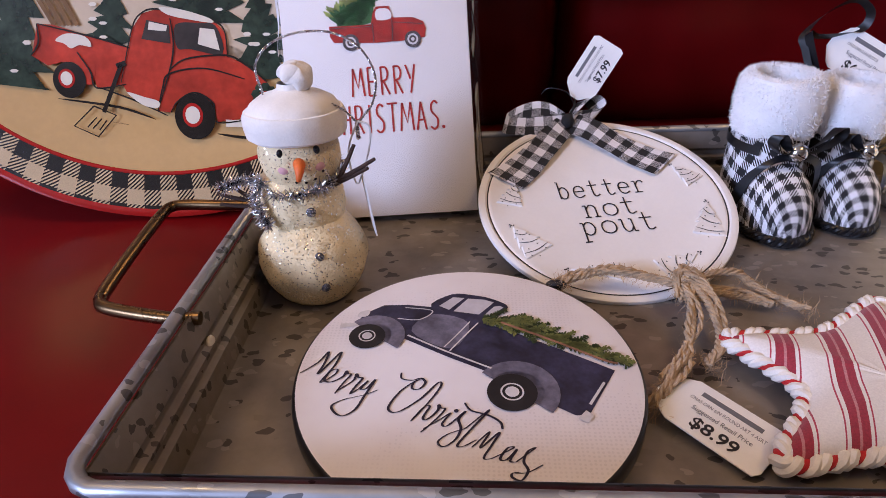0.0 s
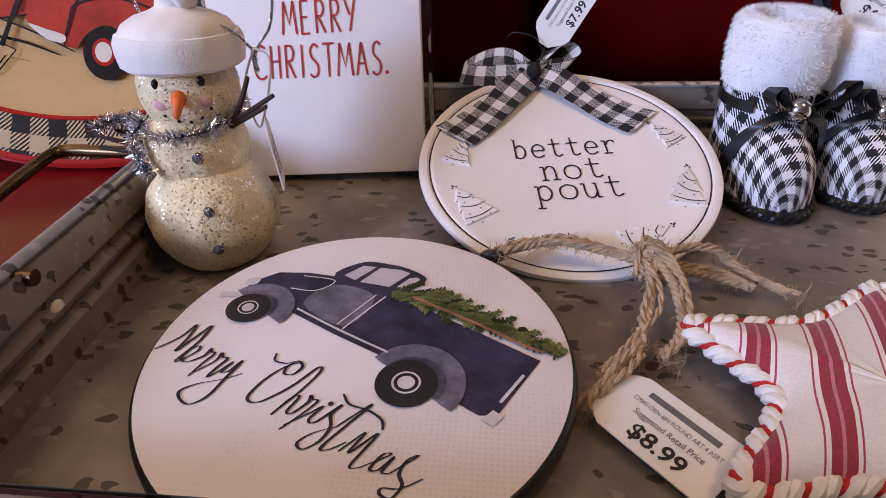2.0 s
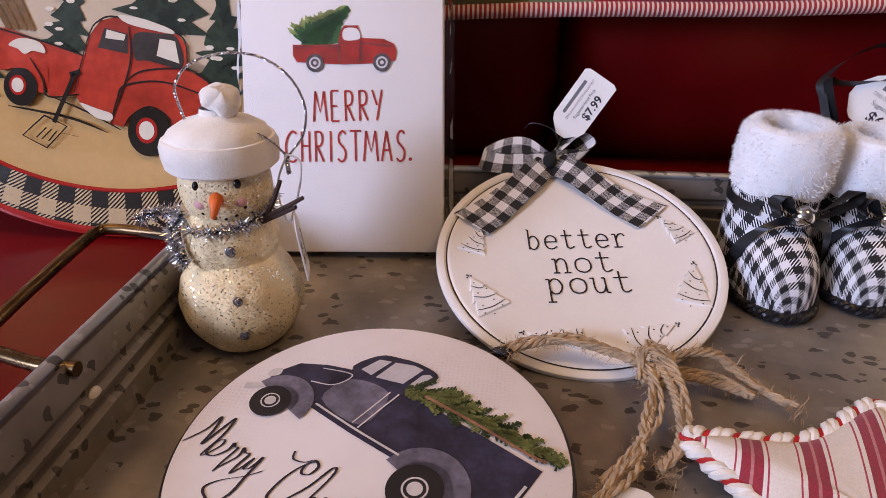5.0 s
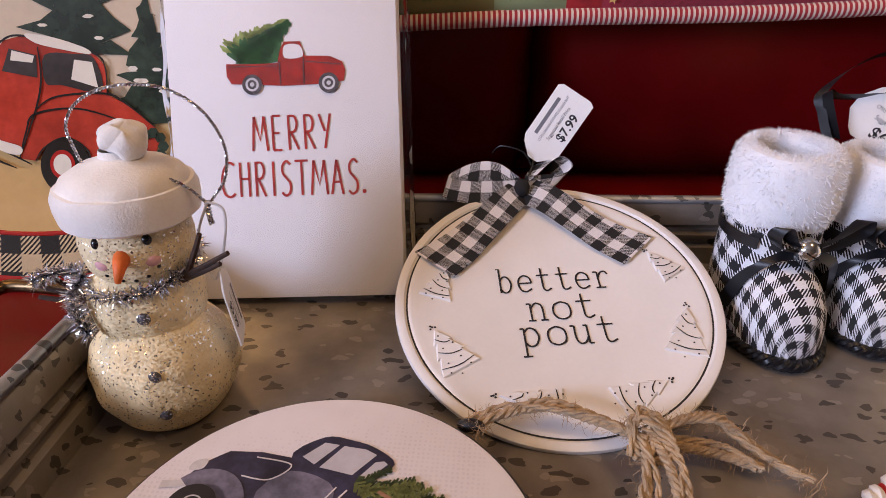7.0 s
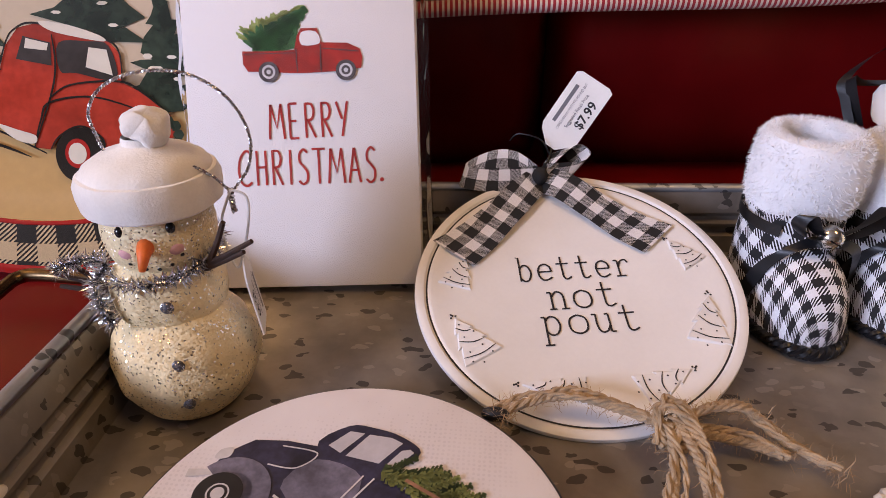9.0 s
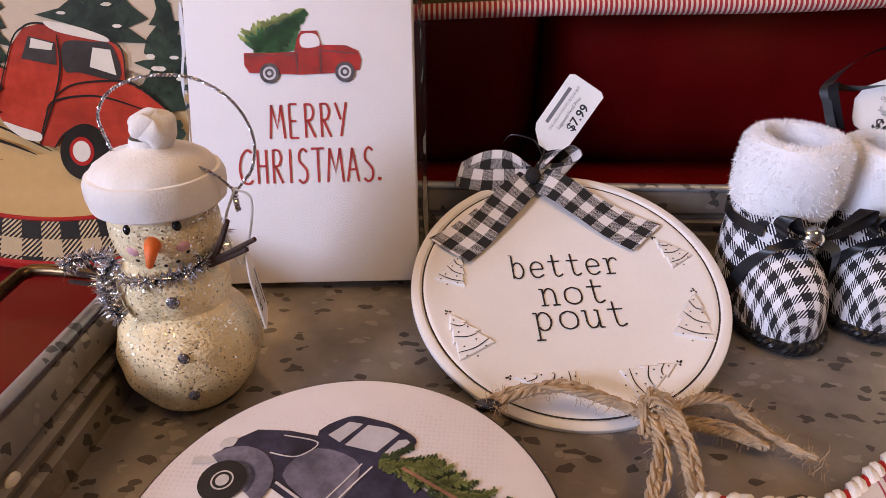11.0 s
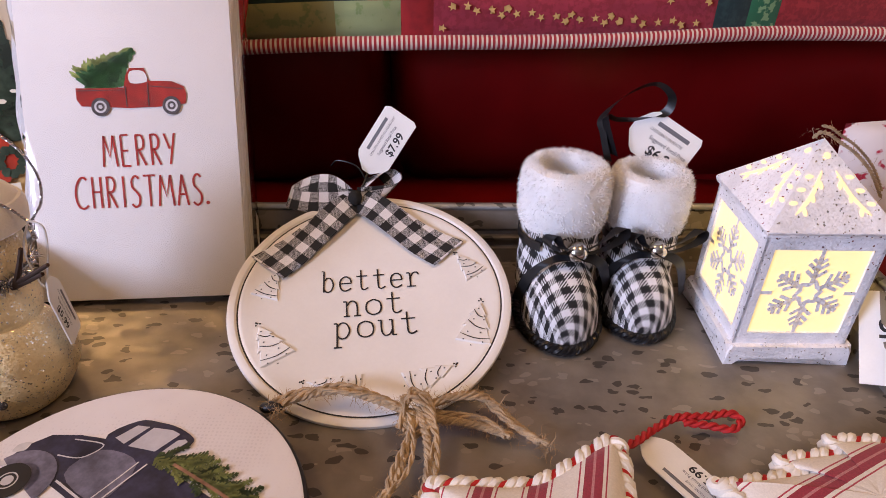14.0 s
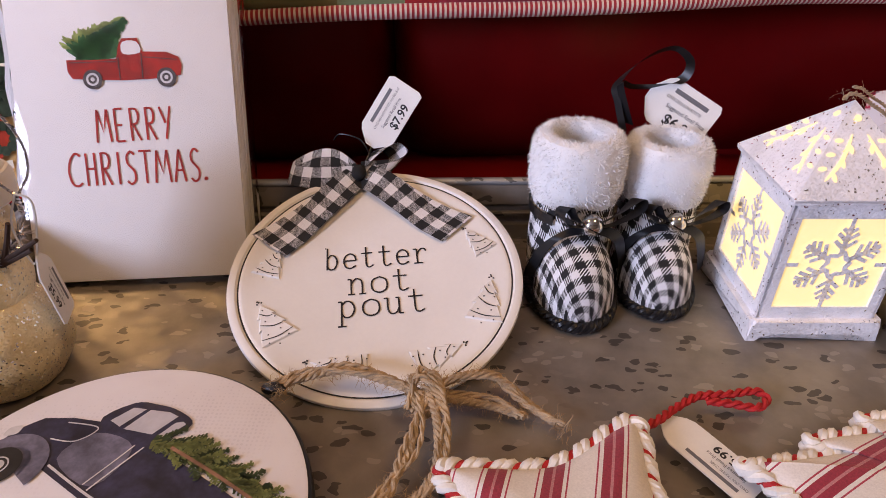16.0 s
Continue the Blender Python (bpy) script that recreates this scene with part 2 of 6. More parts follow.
def galvanized(name, col=(0.30, 0.275, 0.25), metal=0.55):
    m, t, b = nodes_of(name)
    tc = t.nodes.new("ShaderNodeTexCoord").outputs["Object"]
    mp = t.nodes.new("ShaderNodeMapping")
    mp.inputs["Scale"].default_value, mp.inputs["Rotation"].default_value = (1.0, 1.7, 1.3), (0, 0, 0.4)
    t.links.new(tc, mp.inputs[0])
    warp = t.nodes.new("ShaderNodeTexNoise")
    warp.inputs["Scale"].default_value = 90
    t.links.new(mp.outputs[0], warp.inputs["Vector"])
    add = t.nodes.new("ShaderNodeVectorMath")
    add.operation = "MULTIPLY_ADD"
    add.inputs[1].default_value = (0.012, 0.012, 0.012)
    t.links.new(warp.outputs["Color"], add.inputs[0])
    t.links.new(mp.outputs[0], add.inputs[2])
    vo = t.nodes.new("ShaderNodeTexVoronoi")
    vo.inputs["Scale"].default_value = 115
    t.links.new(add.outputs[0], vo.inputs["Vector"])
    sep = t.nodes.new("ShaderNodeSeparateColor")
    t.links.new(vo.outputs["Color"], sep.inputs[0])
    near = mathn(t, "LESS_THAN", vo.outputs["Distance"], 0.42)
    fleck = mathn(t, "MULTIPLY", mathn(t, "GREATER_THAN", sep.outputs[0], 0.70), near)
    pale = mathn(t, "MULTIPLY", mathn(t, "GREATER_THAN", sep.outputs[1], 0.8), near)
    cloud = sharpen(t, noisen(t, 28, 5), 0.3, 0.7)
    c = mixc(t, cloud, tuple(k * 0.72 for k in col), tuple(k * 1.30 for k in col))
    c = mixc(t, mathn(t, "MULTIPLY", fleck, 0.9), c, tuple(k * 0.30 for k in col))
    c = mixc(t, mathn(t, "MULTIPLY", pale, 0.5), c, tuple(k * 1.6 for k in col))
    t.links.new(c, b.inputs["Base Color"])
    b.inputs["Metallic"].default_value = metal
    t.links.new(mathn(t, "ADD", mathn(t, "MULTIPLY", sep.outputs[2], 0.14), mathn(t, "MULTIPLY_ADD", cloud, 0.1, 0.33)), b.inputs["Roughness"])
    bumped(t, b, mathn(t, "ADD", mathn(t, "MULTIPLY", fleck, -0.4), noisen(t, 500, 3)), 0.12, 0.0004)
    return m


def glitter(name, col, spark=(0.95, 0.93, 0.88), share=0.84, scale=1500, rough=0.6, tilt=0.9, soil=0.22):
    """Flakes stuck on paint: each cell tilts its own way, some are bare metal."""
    m, t, b = nodes_of(name)
    tc = t.nodes.new("ShaderNodeTexCoord").outputs["Object"]
    vo = t.nodes.new("ShaderNodeTexVoronoi")
    vo.inputs["Scale"].default_value = scale
    t.links.new(tc, vo.inputs["Vector"])
    sep = t.nodes.new("ShaderNodeSeparateColor")
    t.links.new(vo.outputs["Color"], sep.inputs[0])
    flake = mathn(t, "GREATER_THAN", sep.outputs[0], share)
    patch = sharpen(t, noisen(t, 45), 0.35, 0.65)
    base = mixc(t, patch, tuple(k * 0.86 for k in col), tuple(min(1, k * 1.06) for k in col))
    grit = mathn(t, "GREATER_THAN", sep.outputs[1], 0.86)
    base = mixc(t, mathn(t, "MULTIPLY", grit, soil), base, tuple(k * 0.5 for k in col))
    t.links.new(mixc(t, flake, base, spark), b.inputs["Base Color"])
    t.links.new(mathn(t, "MULTIPLY", flake, 0.95), b.inputs["Metallic"])
    t.links.new(mathn(t, "MULTIPLY_ADD", flake, 0.22 - rough, rough), b.inputs["Roughness"])
    geo = t.nodes.new("ShaderNodeNewGeometry").outputs["Normal"]
    lean = t.nodes.new("ShaderNodeVectorMath")
    lean.operation = "MULTIPLY_ADD"
    lean.inputs[1].default_value = (tilt, tilt, tilt)
    sub = t.nodes.new("ShaderNodeVectorMath")
    sub.operation = "SUBTRACT"
    sub.inputs[1].default_value = (0.5, 0.5, 0.5)
    t.links.new(vo.outputs["Color"], sub.inputs[0])
    t.links.new(sub.outputs[0], lean.inputs[0])
    t.links.new(geo, lean.inputs[2])
    nz = t.nodes.new("ShaderNodeVectorMath")
    nz.operation = "NORMALIZE"
    t.links.new(lean.outputs[0], nz.inputs[0])
    t.links.new(nz.outputs[0], b.inputs["Normal"])
    return m


def checked(name, cell, white=(0.80, 0.80, 0.80), black=(0.012, 0.012, 0.014), hatch=7.0, rough=0.85, sheen=0.3, turn=0.0, cell2=None, coat=0.0, duty=0.5):
    """Woven check from the cloth's own UV: both ways dark is black, one way dark is a twill of fine slanting lines."""
    m, t, b = nodes_of(name)
    uv = t.nodes.new("ShaderNodeTexCoord").outputs["UV"]
    rot = t.nodes.new("ShaderNodeMapping")
    rot.inputs["Rotation"].default_value[2] = turn
    t.links.new(uv, rot.inputs[0])
    sep = t.nodes.new("ShaderNodeSeparateXYZ")
    t.links.new(rot.outputs[0], sep.inputs[0])
    a = mathn(t, "LESS_THAN", mathn(t, "FRACT", mathn(t, "DIVIDE", sep.outputs[0], 2 * cell)), 0.5)
    d = mathn(t, "LESS_THAN", mathn(t, "FRACT", mathn(t, "DIVIDE", sep.outputs[1], 2 * (cell2 or cell))), 0.5)
    both, one = mathn(t, "MULTIPLY", a, d), mathn(t, "ABSOLUTE", mathn(t, "SUBTRACT", a, d))
    slant = mathn(t, "FRACT", mathn(t, "MULTIPLY", mathn(t, "ADD", sep.outputs[0], sep.outputs[1]), hatch / cell))
    line = mathn(t, "MULTIPLY", one, mathn(t, "LESS_THAN", slant, duty))
    dark = mathn(t, "MINIMUM", mathn(t, "ADD", both, line), 1.0)
    grain = noisen(t, 1400, 2)
    w = mixc(t, sharpen(t, grain, 0.3, 0.7), tuple(k * 0.85 for k in white), white)
    t.links.new(mixc(t, dark, w, black), b.inputs["Base Color"])
    b.inputs["Roughness"].default_value, b.inputs["Sheen Weight"].default_value, b.inputs["Coat Weight"].default_value = rough, sheen, coat
    bumped(t, b, grain, 0.3, 0.0003)
    return m


def striped(name, ground, bands, period, axis=(1, 0, 0), rough=0.9, weave=1200):
    """Bands of colour across an object: bands are (from, to, colour) in parts of the period (dm)."""
    m, t, b = nodes_of(name)
    tc = t.nodes.new("ShaderNodeTexCoord").outputs["Object"]
    dp = t.nodes.new("ShaderNodeVectorMath")
    dp.operation = "DOT_PRODUCT"
    dp.inputs[1].default_value = axis
    t.links.new(tc, dp.inputs[0])
    fr = mathn(t, "FRACT", mathn(t, "ADD", mathn(t, "DIVIDE", dp.outputs["Value"], period * D), 50.0))
    grain = noisen(t, weave, 2)
    c = mixc(t, sharpen(t, grain, 0.3, 0.7), tuple(k * 0.88 for k in ground), ground)
    for lo, hi, col in bands:
        inside = mathn(t, "MULTIPLY", mathn(t, "GREATER_THAN", fr, lo), mathn(t, "LESS_THAN", fr, hi))
        c = mixc(t, inside, c, mixc(t, sharpen(t, grain, 0.3, 0.7), tuple(k * 0.7 for k in col), col))
    t.links.new(c, b.inputs["Base Color"])
    b.inputs["Roughness"].default_value, b.inputs["Sheen Weight"].default_value = rough, 0.2
    bumped(t, b, grain, 0.35, 0.0003)
    return m


def printed(name, base, spot, scale, lo, hi, rough=0.9, base2=None):
    """Cotton with a printed blotch pattern."""
    m, t, b = nodes_of(name)
    n = noisen(t, scale, 3)
    cloud = sharpen(t, noisen(t, scale * 0.25, 3), 0.35, 0.65)
    c = mixc(t, cloud, base, base2 or tuple(k * 0.8 for k in base))
    c = mixc(t, sharpen(t, n, lo, hi), c, spot)
    t.links.new(c, b.inputs["Base Color"])
    b.inputs["Roughness"].default_value, b.inputs["Sheen Weight"].default_value = rough, 0.2
    bumped(t, b, noisen(t, 1300, 2), 0.3, 0.0003)
    return m


zinc = galvanized("galvanized_steel", (0.25, 0.22, 0.19), 0.5)
# paler and bluer than the sides: the window's reflection put in the colour
zinc_rim_lit = galvanized("galvanized_rim_lit", (0.36, 0.38, 0.41), 0.75)
brass = surface("aged_brass", (0.14, 0.09, 0.045), 0.3, 1.0, 0.35, 60, 700, 0.1)
rivet_metal = surface("rivet_metal", (0.80, 0.74, 0.66), 0.35, 0.0)
vinyl = surface("red_vinyl", (0.140, 0.003, 0.004), 0.36, 0, 0.18, 14, 1600, 0.22, 0.0003, coat=0.03, spec=0.14)
enamel = surface("white_enamel", (0.80, 0.775, 0.75), 0.45, 0, 0.03, 30, 500, 0.05, spec=0.35)
ink = surface("black_ink", (0.015, 0.014, 0.018), 0.55, 0, 0.2, 200)
navy_ink = surface("blue_black_ink", (0.016, 0.013, 0.035), 0.5, 0, 0.3, 200)
board_black = surface("black_painted_board", (0.012, 0.012, 0.016), 0.4, 0, 0.3, 80)
paper = surface("napkin_paper", (0.83, 0.80, 0.80), 0.85, 0, 0.03, 14, 1300, 0.25)
tag_paper = surface("tag_card", (0.84, 0.83, 0.82), 0.6, 0, 0.03, 60, 900, 0.05)
tag_grey = surface("tag_print_grey", (0.16, 0.16, 0.18), 0.6)
print_red = surface("print_red", (0.42, 0.03, 0.025), 0.8, 0, 0.22, 160)
felt = surface("white_felt", (0.86, 0.82, 0.76), 0.95, 0, 0.06, 60, 900, 0.4, 0.0006, sheen=0.6)
fur = surface("white_fur", (0.88, 0.88, 0.90), 0.95, 0, 0.05, 60, 900, 0.4, 0.001, sheen=0.6)
satin = surface("black_satin", (0.009, 0.009, 0.011), 0.36, 0, 0.2, 90, 1200, 0.1, spec=0.35)
chrome = surface("bell_metal", (0.62, 0.60, 0.56), 0.12, 1.0, 0.08, 80, 500, 0.02)
jute = surface("jute_twine", (0.48, 0.34, 0.20), 0.95, 0, 0.3, 160, 1500, 0.7, 0.0006, sheen=0.2)
white_cord = surface("white_cord", (0.82, 0.78, 0.72), 0.8, 0, 0.08, 200, 1500, 0.3)
red_cord = surface("red_cord", (0.46, 0.012, 0.015), 0.7, 0, 0.15, 200, 1500, 0.3)
twig = surface("brown_twig", (0.055, 0.028, 0.018), 0.8, 0, 0.35, 200, 1200, 0.6)
silver_thread = surface("silver_thread", (0.6, 0.6, 0.62), 0.25, 1.0)
tinsel_metal = surface("silver_tinsel", (0.78, 0.78, 0.82), 0.18, 1.0)
carrot = surface("orange_clay", (0.78, 0.16, 0.025), 0.55, 0, 0.15, 200)
snow_glitter = glitter("snow_glitter", (0.86, 0.70, 0.41), (0.98, 0.93, 0.80), share=0.93, tilt=0.7, soil=0.07)
lantern_glitter = glitter("lantern_glitter", (0.90, 0.89, 0.93), (0.97, 0.97, 1.0), 0.975, 1300, tilt=0.45, soil=0.12)
button_glitter = glitter("charcoal_glitter", (0.06, 0.055, 0.065), (0.6, 0.6, 0.65), 0.6, 2200)
black_bead = surface("black_bead", (0.01, 0.01, 0.012), 0.15)
blush = surface("pink_paint", (0.75, 0.42, 0.42), 0.8)
cloth_check = checked("gingham_ribbon", 0.064, (0.80, 0.79, 0.82), hatch=9.0, duty=0.68, sheen=0.0)
boot_check = checked("flannel_check", 0.052, (0.84, 0.84, 0.88), hatch=2.6, turn=0.30, duty=0.55, sheen=0.0)
ticking = striped("ticking_stripe", (0.78, 0.72, 0.66), [(0.05, 0.40, (0.34, 0.03, 0.05)), (0.20, 0.25, (0.55, 0.22, 0.22)), (0.46, 0.49, (0.45, 0.05, 0.08)), (0.95, 0.98, (0.45, 0.05, 0.08))], 0.215, (0.97, -0.24, 0))
ticking_slant = striped("ticking_stripe_slant", (0.78, 0.72, 0.66), [(0.05, 0.40, (0.34, 0.03, 0.05)), (0.20, 0.25, (0.55, 0.22, 0.22)), (0.46, 0.49, (0.45, 0.05, 0.08)), (0.95, 0.98, (0.45, 0.05, 0.08))], 0.215, (-0.5, 0.87, 0))
binding_stripe = striped("binding_stripe", (0.74, 0.62, 0.52), [(0.0, 0.55, (0.40, 0.02, 0.03))], 0.033, (1, 0.1, 0))


def clear_film(name):
    m, t, b = nodes_of(name)
    tr = t.nodes.new("ShaderNodeBsdfTransparent")
    mx = t.nodes.new("ShaderNodeMixShader")
    gl = t.nodes.new("ShaderNodeBsdfGlossy")
    gl.inputs["Roughness"].default_value = 0.06
    fr = t.nodes.new("ShaderNodeFresnel")
    fr.inputs[0].default_value = 1.35
    t.links.new(mathn(t, "ADD", fr.outputs[0], 0.02), mx.inputs[0])
    t.links.new(tr.outputs[0], mx.inputs[1])
    t.links.new(gl.outputs[0], mx.inputs[2])
    wr = t.nodes.new("ShaderNodeBump")
    wr.inputs["Strength"].default_value, wr.inputs["Distance"].default_value = 0.5, 0.004
    t.links.new(noisen(t, 22, 2), wr.inputs["Height"])
    t.links.new(wr.outputs[0], gl.inputs["Normal"])
    t.links.new(mx.outputs[0], t.nodes["Material Output"].inputs["Surface"])
    return m


def glow_paper(name, col, strength):
    m, t, b = nodes_of(name)
    grain = noisen(t, 500, 3)
    b.inputs["Base Color"].default_value = (0.8, 0.7, 0.5, 1)
    t.links.new(mixc(t, sharpen(t, grain, 0.3, 0.7), tuple(k * 0.85 for k in col), col), b.inputs["Emission Color"])
    b.inputs["Emission Strength"].default_value = strength
    b.inputs["Roughness"].default_value = 0.8
    return m


film_clear = clear_film("clear_film")
lit_paper = glow_paper("lit_paper", (1.0, 0.68, 0.24), 0.95)
wall_paint = surface("wall_paint", (0.42, 0.36, 0.29), 0.85, 0, 0.08, 3, 300)
floor_wood = surface("floor_boards", (0.16, 0.10, 0.06), 0.5, 0, 0.3, 3, 120)
ceiling_paint = surface("ceiling_paint", (0.6, 0.56, 0.5), 0.9, 0, 0.04, 3, 300)

I4 = Matrix.Identity(4)
rng = random.Random(4)


# ---- room: unseen box, invented to close in the light ----
def shell(name, x0, x1, y0, y1, z0, z1, m):
    bm = bmesh.new()
    block(bm, I4, x0, x1, y0, y1, z0, z1)
    return tagged(part(name, bm, m, smooth=False), kind="structure")


shell("floor", -34, 34, -26, 12, -4.9, -4.6, floor_wood)
shell("unseen_ceiling", -34, 34, -26, 12, 20, 20.3, ceiling_paint)
shell("unseen_wall_back", -34, 34, 9, 9.3, -4.6, 20, wall_paint)
shell("unseen_wall_left_low", -26.3, -26, -26, 12, -4.6, 7, wall_paint)
shell("unseen_wall_left_front", -26.3, -26, -26, -23, 7, 20, wall_paint)
shell("unseen_wall_left_back", -26.3, -26, -12, 12, 7, 20, wall_paint)
shell("unseen_wall_right", 34, 34.3, -26, 12, -4.6, 20, wall_paint)
shell("unseen_wall_front", -26.3, 34, -26.3, -26, -4.6, 20, wall_paint)


# ---- booth bench ----
def seat_height(x, y):
    dx = max(-1.5 - x, x - 3.5, 0)
    dy = max(1.0 - y, y - 4.25, 0)
    out = min(1.0, math.hypot(dx, dy) / 0.9)
    return -0.03 + 0.06 * out * out * (3 - 2 * out) - 0.15 * max(0.0, (y - 4.8)) ** 2


def grid_sheet(bm, fn, nu, nv):
    g = [[bm.verts.new(fn(i / nu, j / nv)) for j in range(nv + 1)] for i in range(nu + 1)]
    for i in range(nu):
        for j in range(nv):
            bm.faces.new((g[i][j], g[i + 1][j], g[i + 1][j + 1], g[i][j + 1]))


def back_y(x):
    return 5.12 + 0.12 * x


bench = thing("booth_bench", (0, 6, -4.6), "dark red vinyl booth bench with padded backrest panels", "bench")
bm = bmesh.new()
grid_sheet(bm, lambda u, v: Vector((-14 + 28 * u, -3 + 10.5 * v, seat_height(-14 + 28 * u, -3 + 10.5 * v) + 0.012 * noise.noise(Vector((u * 22, v * 9, 1))))), 140, 70)
grid_sheet(bm, lambda u, v: Vector((-14 + 28 * u, -3.0 - 0.25 * math.sin(math.pi * v), 0.03 - 1.5 * v)), 40, 8)
part("seat_cushion", bm, vinyl, bench)
bm = bmesh.new()
block(bm, I4, -14, 14, -2.6, 7.6, -4.6, -1.3)
part("base", bm, surface("dark_base", (0.03, 0.025, 0.02), 0.5), bench, "dark painted plinth", smooth=False)


def back_panel(x0, x1):
    bm = bmesh.new()

    def at(u, v):
        x = x0 + (x1 - x0) * u
        z = -0.35 + 5.4 * v
        w = min(u, 1 - u) * (x1 - x0)
        edge = math.exp(-w / 0.14)
        low = math.exp(-max(z + 0.1, 0) / 0.30)
        top = math.exp(-(5.05 - z) / 0.3)
        wav = 0.012 * noise.noise(Vector((x * 0.9, z * 0.8, 3)))
        return Vector((x, back_y(x) + 0.42 * edge + 0.42 * low + 0.5 * top + wav, z))

    us = sorted({0, 1} | {i / 60 for i in range(61)} | {k * 0.03 / (x1 - x0) for k in range(1, 16)} | {1 - k * 0.03 / (x1 - x0) for k in range(1, 16)})
    g = [[bm.verts.new(at(u, v / 70)) for v in range(71)] for u in us]
    for a, b in zip(g, g[1:]):
        for j in range(70):
            bm.faces.new((a[j], b[j], b[j + 1], a[j + 1]))
    part("backrest_panel", bm, vinyl, bench)


back_panel(-6.5, 0.58)
back_panel(0.585, 7.4)
bm = bmesh.new()
block(bm, Matrix.Rotation(math.atan(0.12), 4, "Z"), -10, 12, 5.75, 8.3, -2.0, 5.0, 0.1)
part("backrest_core", bm, vinyl, bench)

# ---- quilt over the backrest ----
quilt = thing("quilt", (1.5, 5.0, 1.2), "patchwork quilt in red and green prints with striped binding", "quilt")
QF = frame_at((0, 4.84, 0), (1, 0.1, 0), (0.1, -1, 0))


def quilt_pt(x, z, h):
    return QF @ Vector((x * 1.005, z + 0.022 * x + 0.012 * math.sin(x * 2.3 + 0.6), h + 0.015 * math.sin(x * 3.1) * (1 if z < 1.4 else 0.5)))


def patch(x0, x1, z0, z1, m, label):
    bm = bmesh.new()

    def at(u, v):
        puff = 0.03 * (1 - (2 * u - 1) ** 6) * (1 - (2 * v - 1) ** 6) * (0.85 + 0.3 * noise.noise(Vector((x0 + u * 4, z0 + v * 4, 2))))
        return quilt_pt(x0 + (x1 - x0) * u, z0 + (z1 - z0) * v, puff)

    grid_sheet(bm, at, max(4, int((x1 - x0) * 10)), 8)
    return part("patch", bm, m, quilt, label)


q_dark = printed("cotton_dark_green", (0.006, 0.028, 0.016), (0.012, 0.04, 0.022), 300, 0.45, 0.6)
q_teal = printed("cotton_teal", (0.008, 0.03, 0.032), (0.014, 0.045, 0.045), 240, 0.45, 0.6)
q_red = printed("cotton_red", (0.38, 0.012, 0.016), (0.28, 0.008, 0.012), 90, 0.45, 0.6)
q_deep = printed("cotton_deep_red", (0.27, 0.012, 0.016), (0.34, 0.02, 0.025), 300, 0.45, 0.6)
q_olive = printed("cotton_olive", (0.22, 0.20, 0.07), (0.13, 0.15, 0.05), 110, 0.56, 0.62)
q_lime = printed("cotton_pale_green", (0.30, 0.36, 0.17), (0.19, 0.27, 0.10), 120, 0.56, 0.62)
q_rose = printed("cotton_rose", (0.34, 0.025, 0.05), (0.25, 0.015, 0.03), 260, 0.48, 0.58)
q_pink = printed("cotton_pink", (0.55, 0.10, 0.15), (0.48, 0.07, 0.12), 200, 0.45, 0.6)
q_pale = printed("cotton_pale_pink", (0.62, 0.24, 0.24), (0.42, 0.06, 0.08), 190, 0.50, 0.54)
q_leaf = printed("cotton_leafy", (0.02, 0.14, 0.06), (0.20, 0.36, 0.16), 150, 0.55, 0.60)
for x0, x1, z0, z1, m, lb in (
        (-0.9, 0.3, 1.31, 1.54, q_olive, "olive print patch"), (0.3, 0.74, 1.31, 1.54, q_lime, "pale green print patch"),
        (-0.9, 0.3, 1.54, 2.35, q_dark, "dark green patch"), (0.3, 0.52, 1.54, 2.35, q_teal, "dark teal patch"),
        (0.52, 0.74, 1.54, 2.35, q_red, "red patch"), (0.74, 0.96, 1.31, 2.35, q_red, "red patch"),
        (0.96, 2.92, 1.31, 1.56, q_rose, "rose patch with gold stars"), (0.96, 1.17, 1.56, 2.35, q_pink, "pink patch"),
        (1.17, 2.65, 1.56, 2.35, q_pale, "pale pink mottled patch"), (2.65, 2.92, 1.56, 2.35, q_dark, "dark green patch"),
        (2.92, 3.16, 1.31, 2.35, q_teal, "dark teal patch"), (3.16, 3.38, 1.31, 2.35, q_leaf, "leafy green patch"),
        (3.38, 4.9, 1.31, 1.58, q_deep, "deep red patch"), (3.38, 4.9, 1.58, 2.35, q_leaf, "leafy green patch"),
        (4.9, 5.2, 1.31, 2.35, q_red, "red patch")):
    made = patch(x0, x1, z0, z1, m, lb)
    if "gold stars" in lb:
        star_gold = surface("star_gold", (0.72, 0.46, 0.16), 0.7)
        bm = bmesh.new()
        for i in range(26):
            x, z, a = x0 + 0.06 + (x1 - x0 - 0.1) * ((i * 0.618) % 1), z0 + 0.04 + 0.17 * ((i * 0.37 + 0.1) % 1), i * 1.3
            o = quilt_pt(x, z, 0.036)
            vs = [bm.verts.new(o + QF.to_3x3() @ Vector((r * math.cos(a + k * math.pi / 5), r * math.sin(a + k * math.pi / 5), 0))) for k in range(10) for r in [0.030 if k % 2 == 0 else 0.012]]
            fc = bm.faces.new(vs)
            bmesh.ops.triangulate(bm, faces=[fc], ngon_method="EAR_CLIP")
        part("star_print", bm, star_gold, made, "gold printed stars", smooth=False)
bm = bmesh.new()
tube(bm, [quilt_pt(-0.9 + i * 0.2, 1.263, 0.0) for i in range(31)], 0.052, 10, steps=3)
part("binding", bm, binding_stripe, quilt, "red and cream striped binding")
bm = bmesh.new()
grid_sheet(bm, lambda u, v: quilt_pt(-0.9 + 6.1 * u, 1.27 + 1.08 * v, -0.03), 40, 6)
part("backing", bm, q_deep, quilt)

